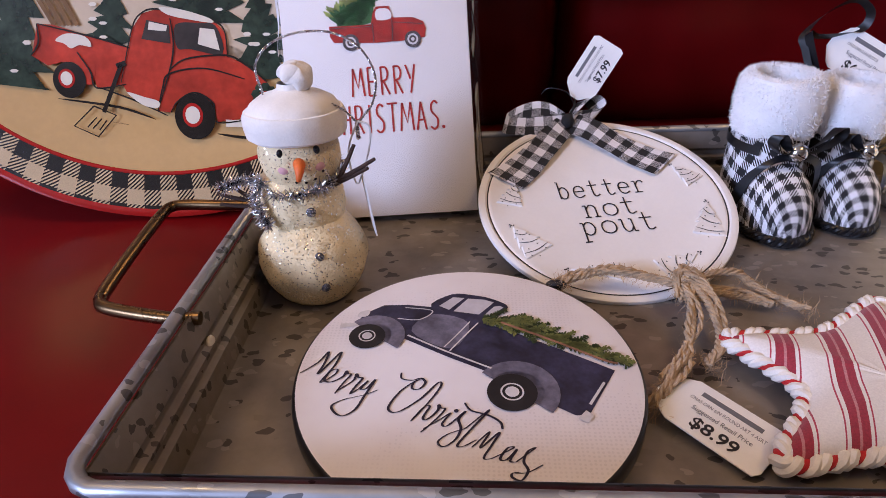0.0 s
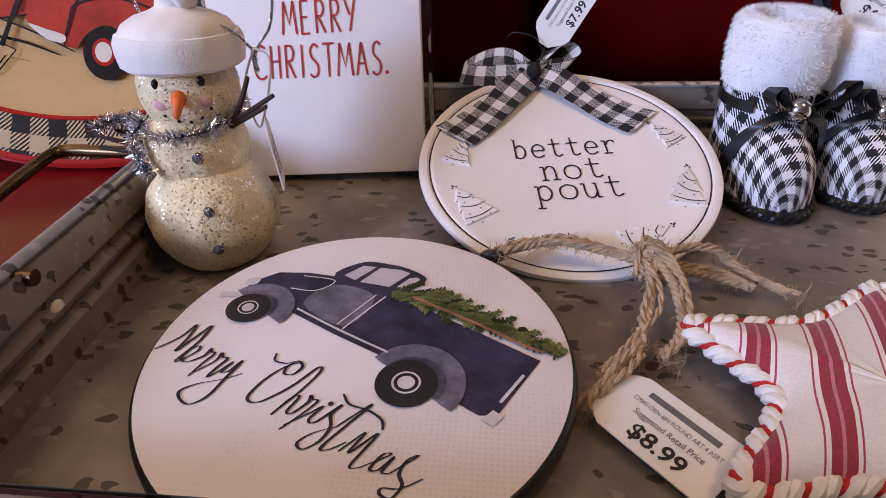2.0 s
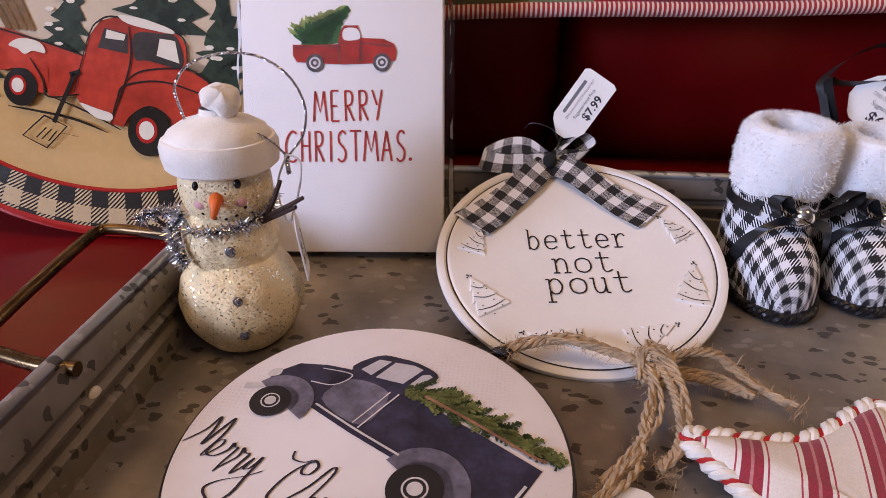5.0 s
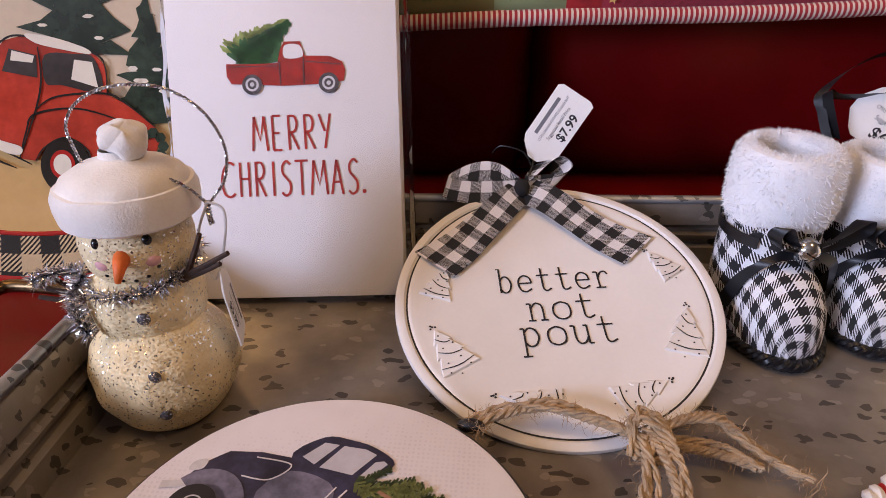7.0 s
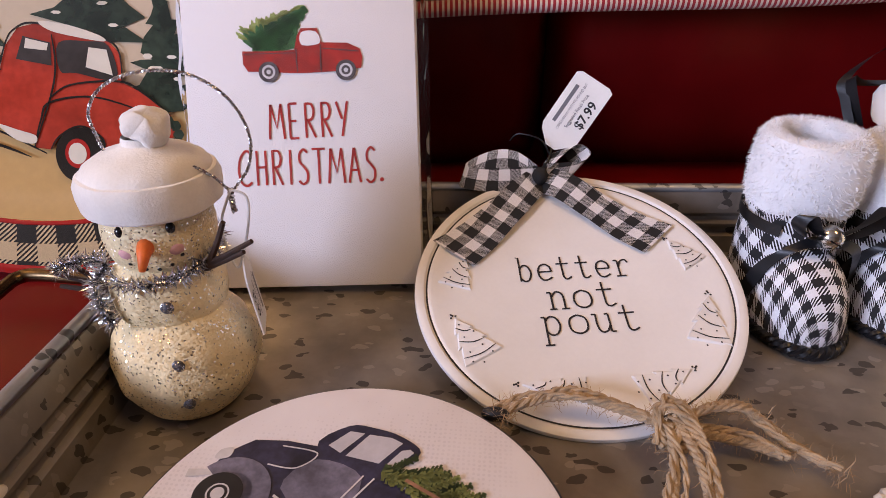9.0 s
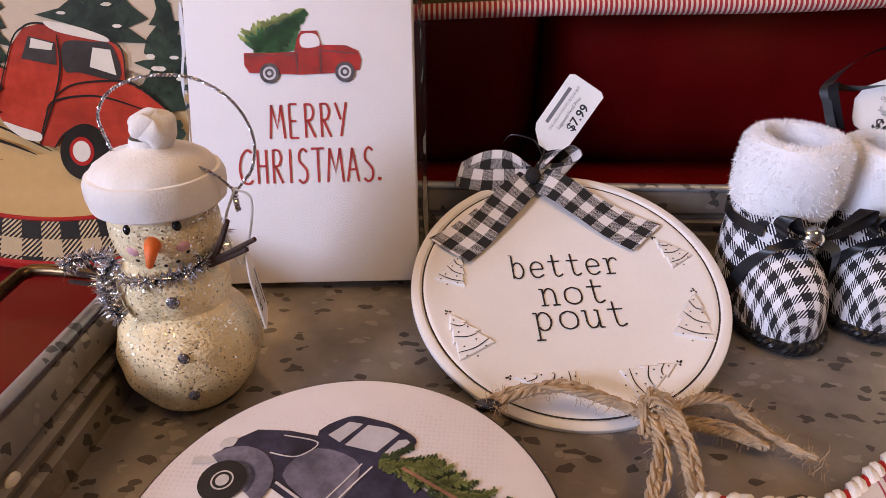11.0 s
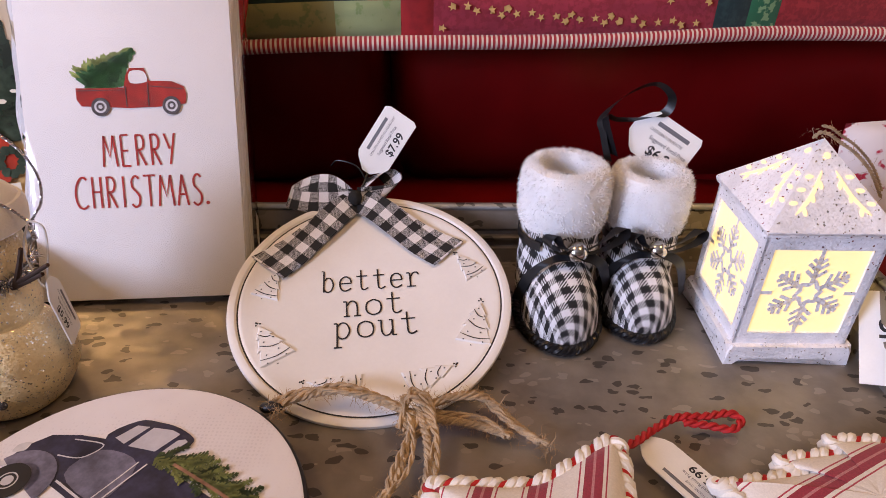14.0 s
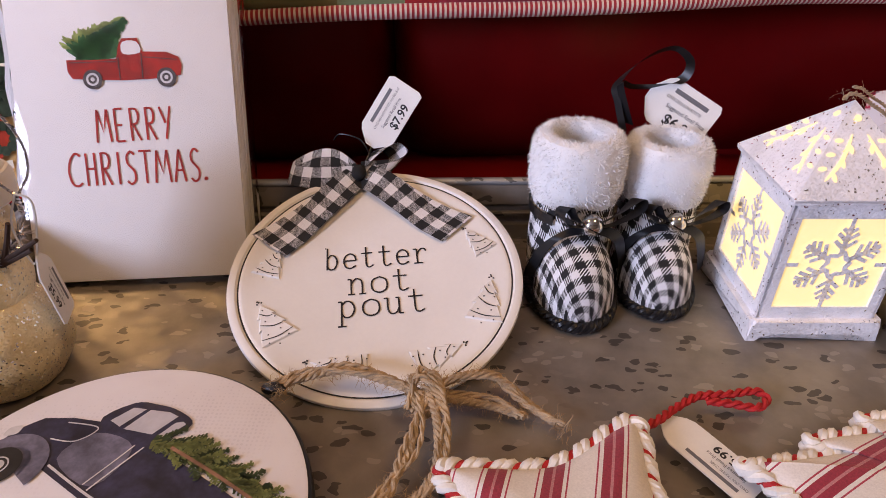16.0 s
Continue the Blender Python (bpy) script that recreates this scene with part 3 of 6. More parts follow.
# ---- floral cushion on the bench ----
cushion = thing("throw_pillow", (4.9, 5.0, 0), "white cushion with red floral print on the bench", "cushion")
bm = bmesh.new()
cf = frame_at((4.95, 5.05, 0.33), (1, 0.12, 0), (0.0, -0.9, 0.35))


def pillow(bm, F, half_u, half_v, thick, n=20):
    for side in (1, -1):
        grid_sheet(bm, lambda u, v: F @ Vector(((2 * u - 1) * half_u * (1 - 0.06 * (2 * v - 1) ** 2), (2 * v - 1) * half_v * (1 - 0.06 * (2 * u - 1) ** 2),
                                              side * thick * (max(0, (1 - (2 * u - 1) ** 4) * (1 - (2 * v - 1) ** 4))) ** 0.6)), n, n)
    bmesh.ops.remove_doubles(bm, verts=bm.verts, dist=1e-4)


pillow(bm, cf, 0.85, 0.45, 0.22)
part("cover", bm, printed("floral_cotton", (0.74, 0.68, 0.70), (0.42, 0.02, 0.06), 60, 0.56, 0.60), cushion)

# ---- serving tray ----
TX0, TX1, TY0, TY1 = -1.335, 3.45, 1.155, 4.06
tray = thing("serving_tray", (1, 2.6, -0.03), "galvanized metal tray with ribbed sides and brass handle", "tray")


def pan_at(u, v, lap, z):
    """The pan is a little deeper towards one end."""
    x = TX0 - lap + (TX1 - TX0 + 2 * lap) * u
    return Vector((x, TY0 - lap + (TY1 + 0.06 * x - TY0 + 2 * lap) * v, z))


bm = bmesh.new()
grid_sheet(bm, lambda u, v: pan_at(u, v, 0.004, 0.0), 8, 6)
grid_sheet(bm, lambda u, v: pan_at(u, v, 0.0, -0.018), 2, 2)
part("pan", bm, zinc, tray)
# (outward, up): ribs rolled along the side
SIDE = [(0.0, 0.0), (0.010, 0.10), (0.016, 0.125), (0.045, 0.14), (0.052, 0.165), (0.045, 0.19), (0.022, 0.205), (0.022, 0.225), (0.05, 0.24), (0.058, 0.265), (0.05, 0.29), (0.03, 0.305), (0.045, 0.40), (0.055, 0.452)]
ROLL = [(0.055 + 0.03 + 0.03 * math.cos(a), 0.452 + 0.03 * math.sin(a)) for a in [math.pi - k * math.pi / 6 for k in range(0, 11)]]


def corner_at(k, o):
    x = TX0 - o if k in (0, 3) else TX1 + o
    y = TY0 - o if k in (0, 1) else TY1 + o + 0.06 * x
    return x, y


def wall_height(z, y):
    """The worn wall is pressed lower towards the back."""
    return z * (1 - 0.17 * (y - TY0) / (TY1 - TY0))


def tray_side(k, profile, name, m, thick=0.012):
    bm = bmesh.new()
    rows = []
    for sgn in (0, 1):
        rr = []
        for o, z in profile:
            a, b = corner_at(k, o + sgn * thick), corner_at((k + 1) % 4, o + sgn * thick)
            n = 24
            rr.append([bm.verts.new((a[0] + (b[0] - a[0]) * i / n, a[1] + (b[1] - a[1]) * i / n, wall_height(z, a[1] + (b[1] - a[1]) * i / n))) for i in range(n + 1)])
        rows.append(rr)
    for rr in rows:
        for a, b in zip(rr, rr[1:]):
            for i in range(len(a) - 1):
                bm.faces.new((a[i], a[i + 1], b[i + 1], b[i]))
    return part(name, bm, m, tray)


sides = [tray_side(k, SIDE, "side_wall", zinc) for k in range(4)]
bm = bmesh.new()
pts = []
for k, (sx, sy) in enumerate(((-1, -1), (1, -1), (1, 1), (-1, 1))):
    cx, cy = corner_at(k, 0.088 - 0.10)
    a0 = math.atan2(sy, sx)
    for d in (-35, -12, 12, 35):
        a = a0 + radians(d)
        pts.append(Vector((cx + 0.13 * math.cos(a), cy + 0.13 * math.sin(a), wall_height(0.447, cy))))
dense = []
for a, b in zip(pts, pts[1:] + pts[:1]):
    k = max(1, int((b - a).length / 0.15))
    dense += [a.lerp(b, i / k) for i in range(k)]
tube(bm, dense, 0.032, 12, closed=True, soft=False)
part("rim", bm, zinc_rim_lit, tray, "rolled steel rim, window's reflection tinted in bluish grey")
bm = bmesh.new()
tube(bm, [(-1.36, 1.97, 0.40), (-1.52, 1.97, 0.40), (-1.80, 2.03, 0.40), (-1.88, 2.08, 0.40), (-1.91, 2.2, 0.40), (-1.945, 2.6, 0.40), (-1.96, 2.92, 0.40), (-1.945, 3.02, 0.40), (-1.86, 3.05, 0.40), (-1.6, 3.04, 0.40), (-1.36, 3.04, 0.40)], 0.032, 12, steps=6)
part("handle", bm, brass, tray, "dark aged brass bail handle")
bm = bmesh.new()
ball(bm, (-1.375, 2.02, 0.215), 0.036, 0.5, 1, 1)
part("rivet", bm, rivet_metal, tray, "small bright rivet")


# ---- printed lettering and pictures ----
def fir(bm, F, base, tip, width, tiers, h, rg, jag=0.3):
    """A fir drawn as one ragged outline."""
    b, t = Vector((*base, 0)), Vector((*tip, 0))
    ax = t - b
    sd = Vector((-ax.y, ax.x, 0)).normalized()
    left, right = [], []
    n = tiers * 3
    for i in range(n):
        s = i / n
        w = width * (1 - s) ** 0.85 * (1 if i % 3 == 0 else 0.72 if i % 3 == 1 else 0.5)
        left.append(b + ax * (s + rg.uniform(-jag, jag) / n) + sd * w * rg.uniform(0.8, 1.1))
        right.append(b + ax * (s + rg.uniform(-jag, jag) / n) - sd * w * rg.uniform(0.8, 1.1))
    P = left + [t] + right[::-1]
    flat(bm, F, [(p.x, p.y) for p in P], h)


SLAB = {
    "b": [[(0.05, 1), (0.2, 1), (0.2, 0.0)], [(0.2, 0.5), (0.4, 0.66), (0.66, 0.6), (0.8, 0.33), (0.66, 0.06), (0.4, 0), (0.2, 0.14)]],
    "e": [[(0.14, 0.35), (0.86, 0.35)], [(0.86, 0.35), (0.78, 0.56), (0.5, 0.67), (0.22, 0.56), (0.13, 0.32), (0.25, 0.07), (0.52, 0), (0.85, 0.11)]],
    "t": [[(0.4, 0.95), (0.4, 0.35), (0.43, 0.08), (0.6, 0), (0.85, 0.09)], [(0.1, 0.65), (0.8, 0.65)]],
    "r": [[(0.08, 0.65), (0.3, 0.65)], [(0.3, 0.65), (0.3, 0)], [(0.08, 0), (0.62, 0)], [(0.3, 0.4), (0.5, 0.62), (0.75, 0.66), (0.88, 0.54)]],
    "n": [[(0.02, 0.65), (0.2, 0.65)], [(0.2, 0.65), (0.2, 0)], [(0.2, 0.45), (0.42, 0.66), (0.66, 0.6), (0.74, 0.4), (0.74, 0)], [(0.04, 0), (0.37, 0)], [(0.58, 0), (0.92, 0)]],
    "o": [[(0.5, 0.67), (0.2, 0.56), (0.11, 0.33), (0.2, 0.1), (0.5, 0), (0.8, 0.1), (0.89, 0.33), (0.8, 0.56), (0.5, 0.67)]],
    "p": [[(0.03, 0.65), (0.2, 0.65)], [(0.2, 0.65), (0.2, -0.35)], [(0.03, -0.35), (0.42, -0.35)], [(0.2, 0.5), (0.4, 0.66), (0.66, 0.6), (0.8, 0.33), (0.66, 0.06), (0.4, 0), (0.2, 0.14)]],
    "u": [[(0.02, 0.65), (0.2, 0.65)], [(0.2, 0.65), (0.2, 0.22), (0.34, 0.01), (0.58, 0.04), (0.74, 0.25)], [(0.58, 0.65), (0.74, 0.65)], [(0.74, 0.65), (0.74, 0)], [(0.74, 0), (0.93, 0)]],
    "M": [[(0.05, 0), (0.2, 1)], [(0.2, 1), (0.5, 0.3), (0.78, 1)], [(0.78, 1), (0.93, 0)]],
    "E": [[(0.2, 1), (0.2, 0)], [(0.2, 1), (0.75, 1)], [(0.2, 0.5), (0.65, 0.5)], [(0.2, 0), (0.78, 0)]],
    "R": [[(0.2, 1), (0.2, 0)], [(0.2, 0.98), (0.6, 0.96), (0.75, 0.76), (0.6, 0.54), (0.2, 0.5)], [(0.35, 0.5), (0.82, 0)]],
    "Y": [[(0.1, 1), (0.45, 0.5)], [(0.85, 1), (0.42, 0)]],
    "C": [[(0.9, 0.92), (0.6, 1.0), (0.25, 0.8), (0.1, 0.45), (0.25, 0.1), (0.6, 0), (0.9, 0.1)]],
    "H": [[(0.2, 1), (0.2, 0)], [(0.8, 1), (0.8, 0)], [(0.2, 0.52), (0.8, 0.52)]],
    "I": [[(0.5, 1), (0.5, 0)]],
    "S": [[(0.82, 0.9), (0.55, 1), (0.28, 0.86), (0.3, 0.64), (0.55, 0.5), (0.78, 0.34), (0.74, 0.1), (0.45, 0), (0.18, 0.1)]],
    "T": [[(0.05, 1), (0.95, 1)], [(0.5, 1), (0.5, 0)]],
    "A": [[(0.1, 0), (0.48, 1)], [(0.48, 1), (0.88, 0)], [(0.25, 0.36), (0.74, 0.36)]],
}


def drawn_word(word, F, u, v, adv, height, pen, m, parent, h=0.004, narrow=()):
    """Each letter a mesh of its own, drawn with a round even pen."""
    for ch in word:
        k = dict(narrow).get(ch, 1.0)
        if ch == ".":
            bm = bmesh.new()
            dot(bm, F, u + adv * 0.15, v + pen, pen * 0.9, h)
        else:
            bm = bmesh.new()
            for line in SLAB[ch]:
                stroke(bm, F, [(u + x * adv * k * 0.92, v + y * height) for x, y in line], pen, h, soft=len(line) > 3)
        part("letter", bm, m, parent, smooth=False)
        u += adv * k


def price_tag(parent, F, price, lines, L=0.46, W=0.27, flip=False, name="price_tag"):
    """A card tag with a tapered neck; F lies at its middle, u along its length."""
    bm = bmesh.new()
    pts = [(-L * 0.5, -W * 0.13), (-L * 0.36, -W * 0.42), (-L * 0.28, -W * 0.5), (L * 0.46, -W * 0.5), (L * 0.5, -W * 0.38), (L * 0.5, W * 0.38), (L * 0.46, W * 0.5), (-L * 0.28, W * 0.5), (-L * 0.36, W * 0.42), (-L * 0.5, W * 0.13)]
    slab(bm, F, pts, -0.003, 0.003)
    t = part(name, bm, tag_paper, parent, "white card price tag", smooth=False)
    if flip:
        F = F @ Matrix.Translation((L * 0.18, 0, 0)) @ Matrix.Rotation(math.pi, 4, "Z")
    bm = bmesh.new()
    block(bm, F, -L * 0.2, L * 0.33, W * 0.25, W * 0.34, 0.0035, 0.0045)
    part("brand_bar", bm, tag_grey, t, smooth=False)
    bm = bmesh.new()
    letters(bm, F, lines[0], W * 0.10, -L * 0.26, W * 0.10, 0.005, squeeze=0.70)
    letters(bm, F, lines[1], W * 0.125, -L * 0.19, -W * 0.07, 0.005, squeeze=0.82, weight=0.006)
    part("small_print", bm, tag_grey, t, smooth=False)
    bm = bmesh.new()
    letters(bm, F, price, W * 0.31, -L * 0.12, -W * 0.37, 0.005, squeeze=1.0, weight=0.02)
    part("price", bm, ink, t, smooth=False)
    return t


# ---- round sign with the blue truck ----
sign = thing("round_sign", (-0.16, 1.87, 0), "round white wall sign with dark blue truck, lying face up", "ornament")
SN = (0.0055, -0.0214, 1)
SF = frame_at((-0.166, 1.900, 0.168), (math.cos(radians(-26)), math.sin(radians(-26)), 0), SN)
SR = 0.782
SD = SF
bm = bmesh.new()
lathe(bm, SD, [(0, -0.17), (SR - 0.10, -0.17), (SR - 0.05, -0.15), (SR - 0.008, -0.11), (SR, -0.08), (SR - 0.001, -0.035), (SR - 0.008, -0.012), (SR - 0.02, -0.003), (0, -0.003)], 96)
part("board", bm, board_black, sign, "black painted rounded edge")
m_face, t_, b_ = nodes_of("sign_paper")
tcu = t_.nodes.new("ShaderNodeTexCoord").outputs["Object"]
vor = t_.nodes.new("ShaderNodeTexVoronoi")
vor.inputs["Scale"].default_value, vor.inputs["Randomness"].default_value = 520, 0.25
t_.links.new(tcu, vor.inputs["Vector"])
fade = sharpen(t_, noisen(t_, 25, 3), 0.40, 0.62)
speck = mathn(t_, "MULTIPLY", mathn(t_, "LESS_THAN", vor.outputs["Distance"], 0.30), fade)
t_.links.new(mixc(t_, mathn(t_, "MULTIPLY", speck, 0.35), mixc(t_, fade, (0.80, 0.77, 0.80), (0.76, 0.72, 0.75)), (0.55, 0.52, 0.55)), b_.inputs["Base Color"])
b_.inputs["Roughness"].default_value = 0.5
bumped(t_, b_, noisen(t_, 900, 2), 0.08, 0.0003)
bm = bmesh.new()
lathe(bm, SD, [(0, 0), (SR - 0.028, 0), (SR - 0.020, -0.0025)], 96)
face = part("face", bm, m_face, sign, "white printed paper face")


def wash(name, col, var=0.4, scale=90, rough=0.5):
    return surface(name, col, rough, 0, var, scale, 420, 0.05)


w_navy = wash("wash_navy", (0.030, 0.028, 0.062), 0.55)
w_slate = wash("wash_slate", (0.16, 0.15, 0.21), 0.45)
w_glass = wash("wash_glass", (0.52, 0.50, 0.54), 0.1)
w_tyre = wash("wash_tyre", (0.014, 0.013, 0.016), 0.3)
w_chrome = wash("wash_chrome", (0.62, 0.60, 0.62), 0.12)
w_fir = wash("wash_fir", (0.045, 0.07, 0.022), 0.6)
w_moss = wash("wash_moss", (0.16, 0.18, 0.05), 0.5)
w_bark = wash("wash_bark", (0.28, 0.14, 0.08), 0.4)


def pic(name, fn, m, parent, label=""):
    bm = bmesh.new()
    fn(bm)
    return part(name, bm, m, parent, label, smooth=False)


pic("truck_body", lambda bm: flat(bm, SF, [(-0.64, 0.05), (-0.635, 0.13), (-0.59, 0.22), (-0.48, 0.28), (-0.36, 0.32), (-0.09, 0.325), (0.06, 0.33), (0.32, 0.315), (0.58, 0.295), (0.575, 0.22), (0.56, 0.0), (0.51, -0.03), (0.40, -0.02), (0.11, 0.03), (-0.14, 0.035), (-0.37, 0.05), (-0.48, 0.09), (-0.57, 0.06)], 0.003), w_navy, sign, "dark blue painted truck body")
pic("truck_cab", lambda bm: flat(bm, SF, [(-0.365, 0.31), (-0.325, 0.455), (-0.22, 0.50), (-0.12, 0.515), (-0.02, 0.49), (-0.05, 0.37), (-0.07, 0.31)], 0.004, True), w_navy, sign)
for pane in ([(-0.335, 0.34), (-0.305, 0.435), (-0.25, 0.455), (-0.275, 0.335)], [(-0.232, 0.46), (-0.15, 0.49), (-0.10, 0.49), (-0.125, 0.37), (-0.25, 0.335)], [(-0.085, 0.46), (-0.06, 0.48), (-0.04, 0.475), (-0.065, 0.38), (-0.10, 0.37)]):
    pic("truck_window", lambda bm: flat(bm, SF, pane, 0.006), w_glass, sign)


def arch(bm, u, v, r0, r1, a0, a1, h, F=SF, n=16):
    pts = [(u + r1 * math.cos(radians(a0 + (a1 - a0) * i / n)), v + r1 * math.sin(radians(a0 + (a1 - a0) * i / n))) for i in range(n + 1)]
    pts += [(u + r0 * math.cos(radians(a1 + (a0 - a1) * i / n)), v + r0 * math.sin(radians(a1 + (a0 - a1) * i / n))) for i in range(n + 1)]
    flat(bm, F, pts, h)


pic("front_fender", lambda bm: arch(bm, -0.505, 0.0, 0.085, 0.15, -10, 165, 0.006), w_slate, sign, "slate blue mudguard")
pic("rear_fender", lambda bm: arch(bm, 0.245, -0.02, 0.12, 0.185, -14, 170, 0.006), w_slate, sign, "slate blue mudguard")
pic("door_shade", lambda bm: flat(bm, SF, [(-0.36, 0.11), (-0.33, 0.27), (-0.14, 0.29), (-0.13, 0.09)], 0.0045, True), w_slate, sign)
for pts, w in (([(-0.36, 0.075), (-0.14, 0.06), (0.09, 0.055)], 0.010), ([(-0.13, 0.07), (-0.115, 0.20), (-0.10, 0.31)], 0.007), ([(-0.165, 0.08), (-0.15, 0.2), (-0.14, 0.3)], 0.006), ([(0.545, 0.05), (0.56, 0.2)], 0.012), ([(-0.47, 0.16), (-0.37, 0.20), (-0.345, 0.29), (-0.48, 0.25)], 0.006)):
    pic("body_line", lambda bm: stroke(bm, SF, pts, w, 0.007), w_chrome, sign)
for u, v, r in ((-0.53, -0.02, 0.087), (0.23, -0.035, 0.108)):
    pic("wheel_print", lambda bm: dot(bm, SF, u, v, r, 0.008, 32), w_tyre, sign)
    pic("hub_print", lambda bm: (dot(bm, SF, u, v, r * 0.28, 0.010, 20), ring(bm, SF, u, v, r * 0.40, r * 0.47, 0.010)), w_chrome, sign)
for nm, pts, h in (("bumper_print", [(0.525, -0.045), (0.57, -0.05), (0.58, 0.0), (0.54, 0.01)], 0.008), ("bumper_print", [(-0.685, -0.03), (-0.70, 0.0), (-0.615, 0.05), (-0.60, 0.03)], 0.0055), ("headlight_print", [(-0.655, 0.08), (-0.665, 0.12), (-0.63, 0.15), (-0.615, 0.11)], 0.0055)):
    pic(nm, lambda bm: flat(bm, SF, pts, h, nm == "headlight_print"), w_chrome, sign)


def bough(bm, u0, v0, ang, ln, rg, w=0.010, h=0.009):
    """A small needled twig."""
    d = (math.cos(ang), math.sin(ang))
    stroke(bm, SF, [(u0, v0), (u0 + d[0] * ln, v0 + d[1] * ln)], w, h, soft=False)
    n = int(ln / 0.014)
    for i in range(n):
        s = i / n * ln
        for sg in (-1, 1):
            a = ang + sg * rg.uniform(0.6, 1.1)
            l2 = rg.uniform(0.018, 0.034) * (1.1 - s / ln * 0.5)
            p = (u0 + d[0] * s, v0 + d[1] * s)
            stroke(bm, SF, [p, (p[0] + math.cos(a) * l2, p[1] + math.sin(a) * l2)], 0.009, h, soft=False)


rt = random.Random(8)
for m, count in ((w_fir, 46), (w_moss, 22)):
    bm = bmesh.new()
    for i in range(count):
        s = i / count
        big = (1 - s) ** 0.7
        up = rt.random() < 0.72
        bough(bm, -0.09 + 0.72 * s, 0.345 + 0.005 * s, rt.uniform(0.25, 1.05) if up else rt.uniform(-0.7, 0.1), (0.05 + 0.17 * big) * rt.uniform(0.6, 1) * (1 if up else 0.5), rt, h=0.009 if m is w_fir else 0.0105)
    part("fir_print", bm, m, sign, "green painted fir boughs", smooth=False)
pic("trunk_print", lambda bm: stroke(bm, SF, [(0.0, 0.36), (0.25, 0.35), (0.5, 0.33), (0.58, 0.335)], 0.014, 0.011), w_bark, sign)

SCRIPT = [
    [(-0.66, -0.36), (-0.63, -0.27), (-0.63, -0.19), (-0.60, -0.26), (-0.585, -0.33), (-0.58, -0.24), (-0.575, -0.165), (-0.55, -0.25), (-0.545, -0.36), (-0.53, -0.35)],
    [(-0.53, -0.35), (-0.515, -0.29), (-0.525, -0.265), (-0.545, -0.29), (-0.535, -0.345), (-0.50, -0.34), (-0.475, -0.29), (-0.48, -0.255), (-0.465, -0.265), (-0.45, -0.265), (-0.45, -0.33), (-0.445, -0.39)],
    [(-0.445, -0.37), (-0.42, -0.29), (-0.43, -0.25), (-0.41, -0.262), (-0.39, -0.26), (-0.39, -0.31), (-0.385, -0.36), (-0.37, -0.32)],
    [(-0.37, -0.32), (-0.36, -0.26), (-0.36, -0.315), (-0.34, -0.30), (-0.335, -0.24), (-0.325, -0.33), (-0.315, -0.42), (-0.34, -0.475), (-0.385, -0.475), (-0.415, -0.45), (-0.39, -0.40), (-0.33, -0.34), (-0.29, -0.285)],
    [(-0.255, -0.15), (-0.235, -0.18), (-0.19, -0.17), (-0.16, -0.14), (-0.13, -0.155), (-0.135, -0.20), (-0.165, -0.21), (-0.175, -0.17), (-0.15, -0.135)],
    [(-0.14, -0.14), (-0.175, -0.17), (-0.20, -0.25), (-0.20, -0.34), (-0.175, -0.365), (-0.14, -0.34), (-0.10, -0.24), (-0.08, -0.13), (-0.06, -0.14), (-0.06, -0.24), (-0.075, -0.37)],
    [(-0.075, -0.37), (-0.065, -0.28), (-0.045, -0.265), (-0.04, -0.33), (-0.02, -0.33), (-0.005, -0.27), (-0.015, -0.24), (0.0, -0.25), (0.02, -0.25), (0.01, -0.32), (-0.01, -0.40)],
    [(-0.01, -0.38), (0.03, -0.30), (0.05, -0.255), (0.045, -0.32), (0.07, -0.32), (0.10, -0.22), (0.095, -0.27), (0.125, -0.31), (0.13, -0.37), (0.105, -0.42), (0.075, -0.41), (0.09, -0.36), (0.14, -0.30)],
    [(0.14, -0.30), (0.185, -0.165), (0.165, -0.28), (0.15, -0.385), (0.175, -0.38), (0.205, -0.33)],
    [(0.075, -0.18), (0.12, -0.205), (0.19, -0.195), (0.25, -0.205), (0.275, -0.235)],
    [(0.205, -0.37), (0.235, -0.27), (0.235, -0.36), (0.27, -0.255), (0.27, -0.32), (0.268, -0.395), (0.295, -0.385)],
    [(0.295, -0.385), (0.35, -0.30), (0.33, -0.31), (0.325, -0.37), (0.35, -0.36), (0.365, -0.30), (0.362, -0.36), (0.385, -0.355)],
    [(0.385, -0.355), (0.425, -0.26), (0.405, -0.29), (0.41, -0.34), (0.44, -0.37), (0.435, -0.42), (0.40, -0.425), (0.395, -0.405), (0.44, -0.38), (0.48, -0.32)],
]
for line in SCRIPT:
    pic("script_letter", lambda bm: stroke(bm, SF, line, 0.0094, 0.004, steps=8, thin=0.35, nib=38), navy_ink, sign)
pic("script_dot", lambda bm: dot(bm, SF, 0.065, -0.235, 0.010, 0.004), navy_ink, sign)

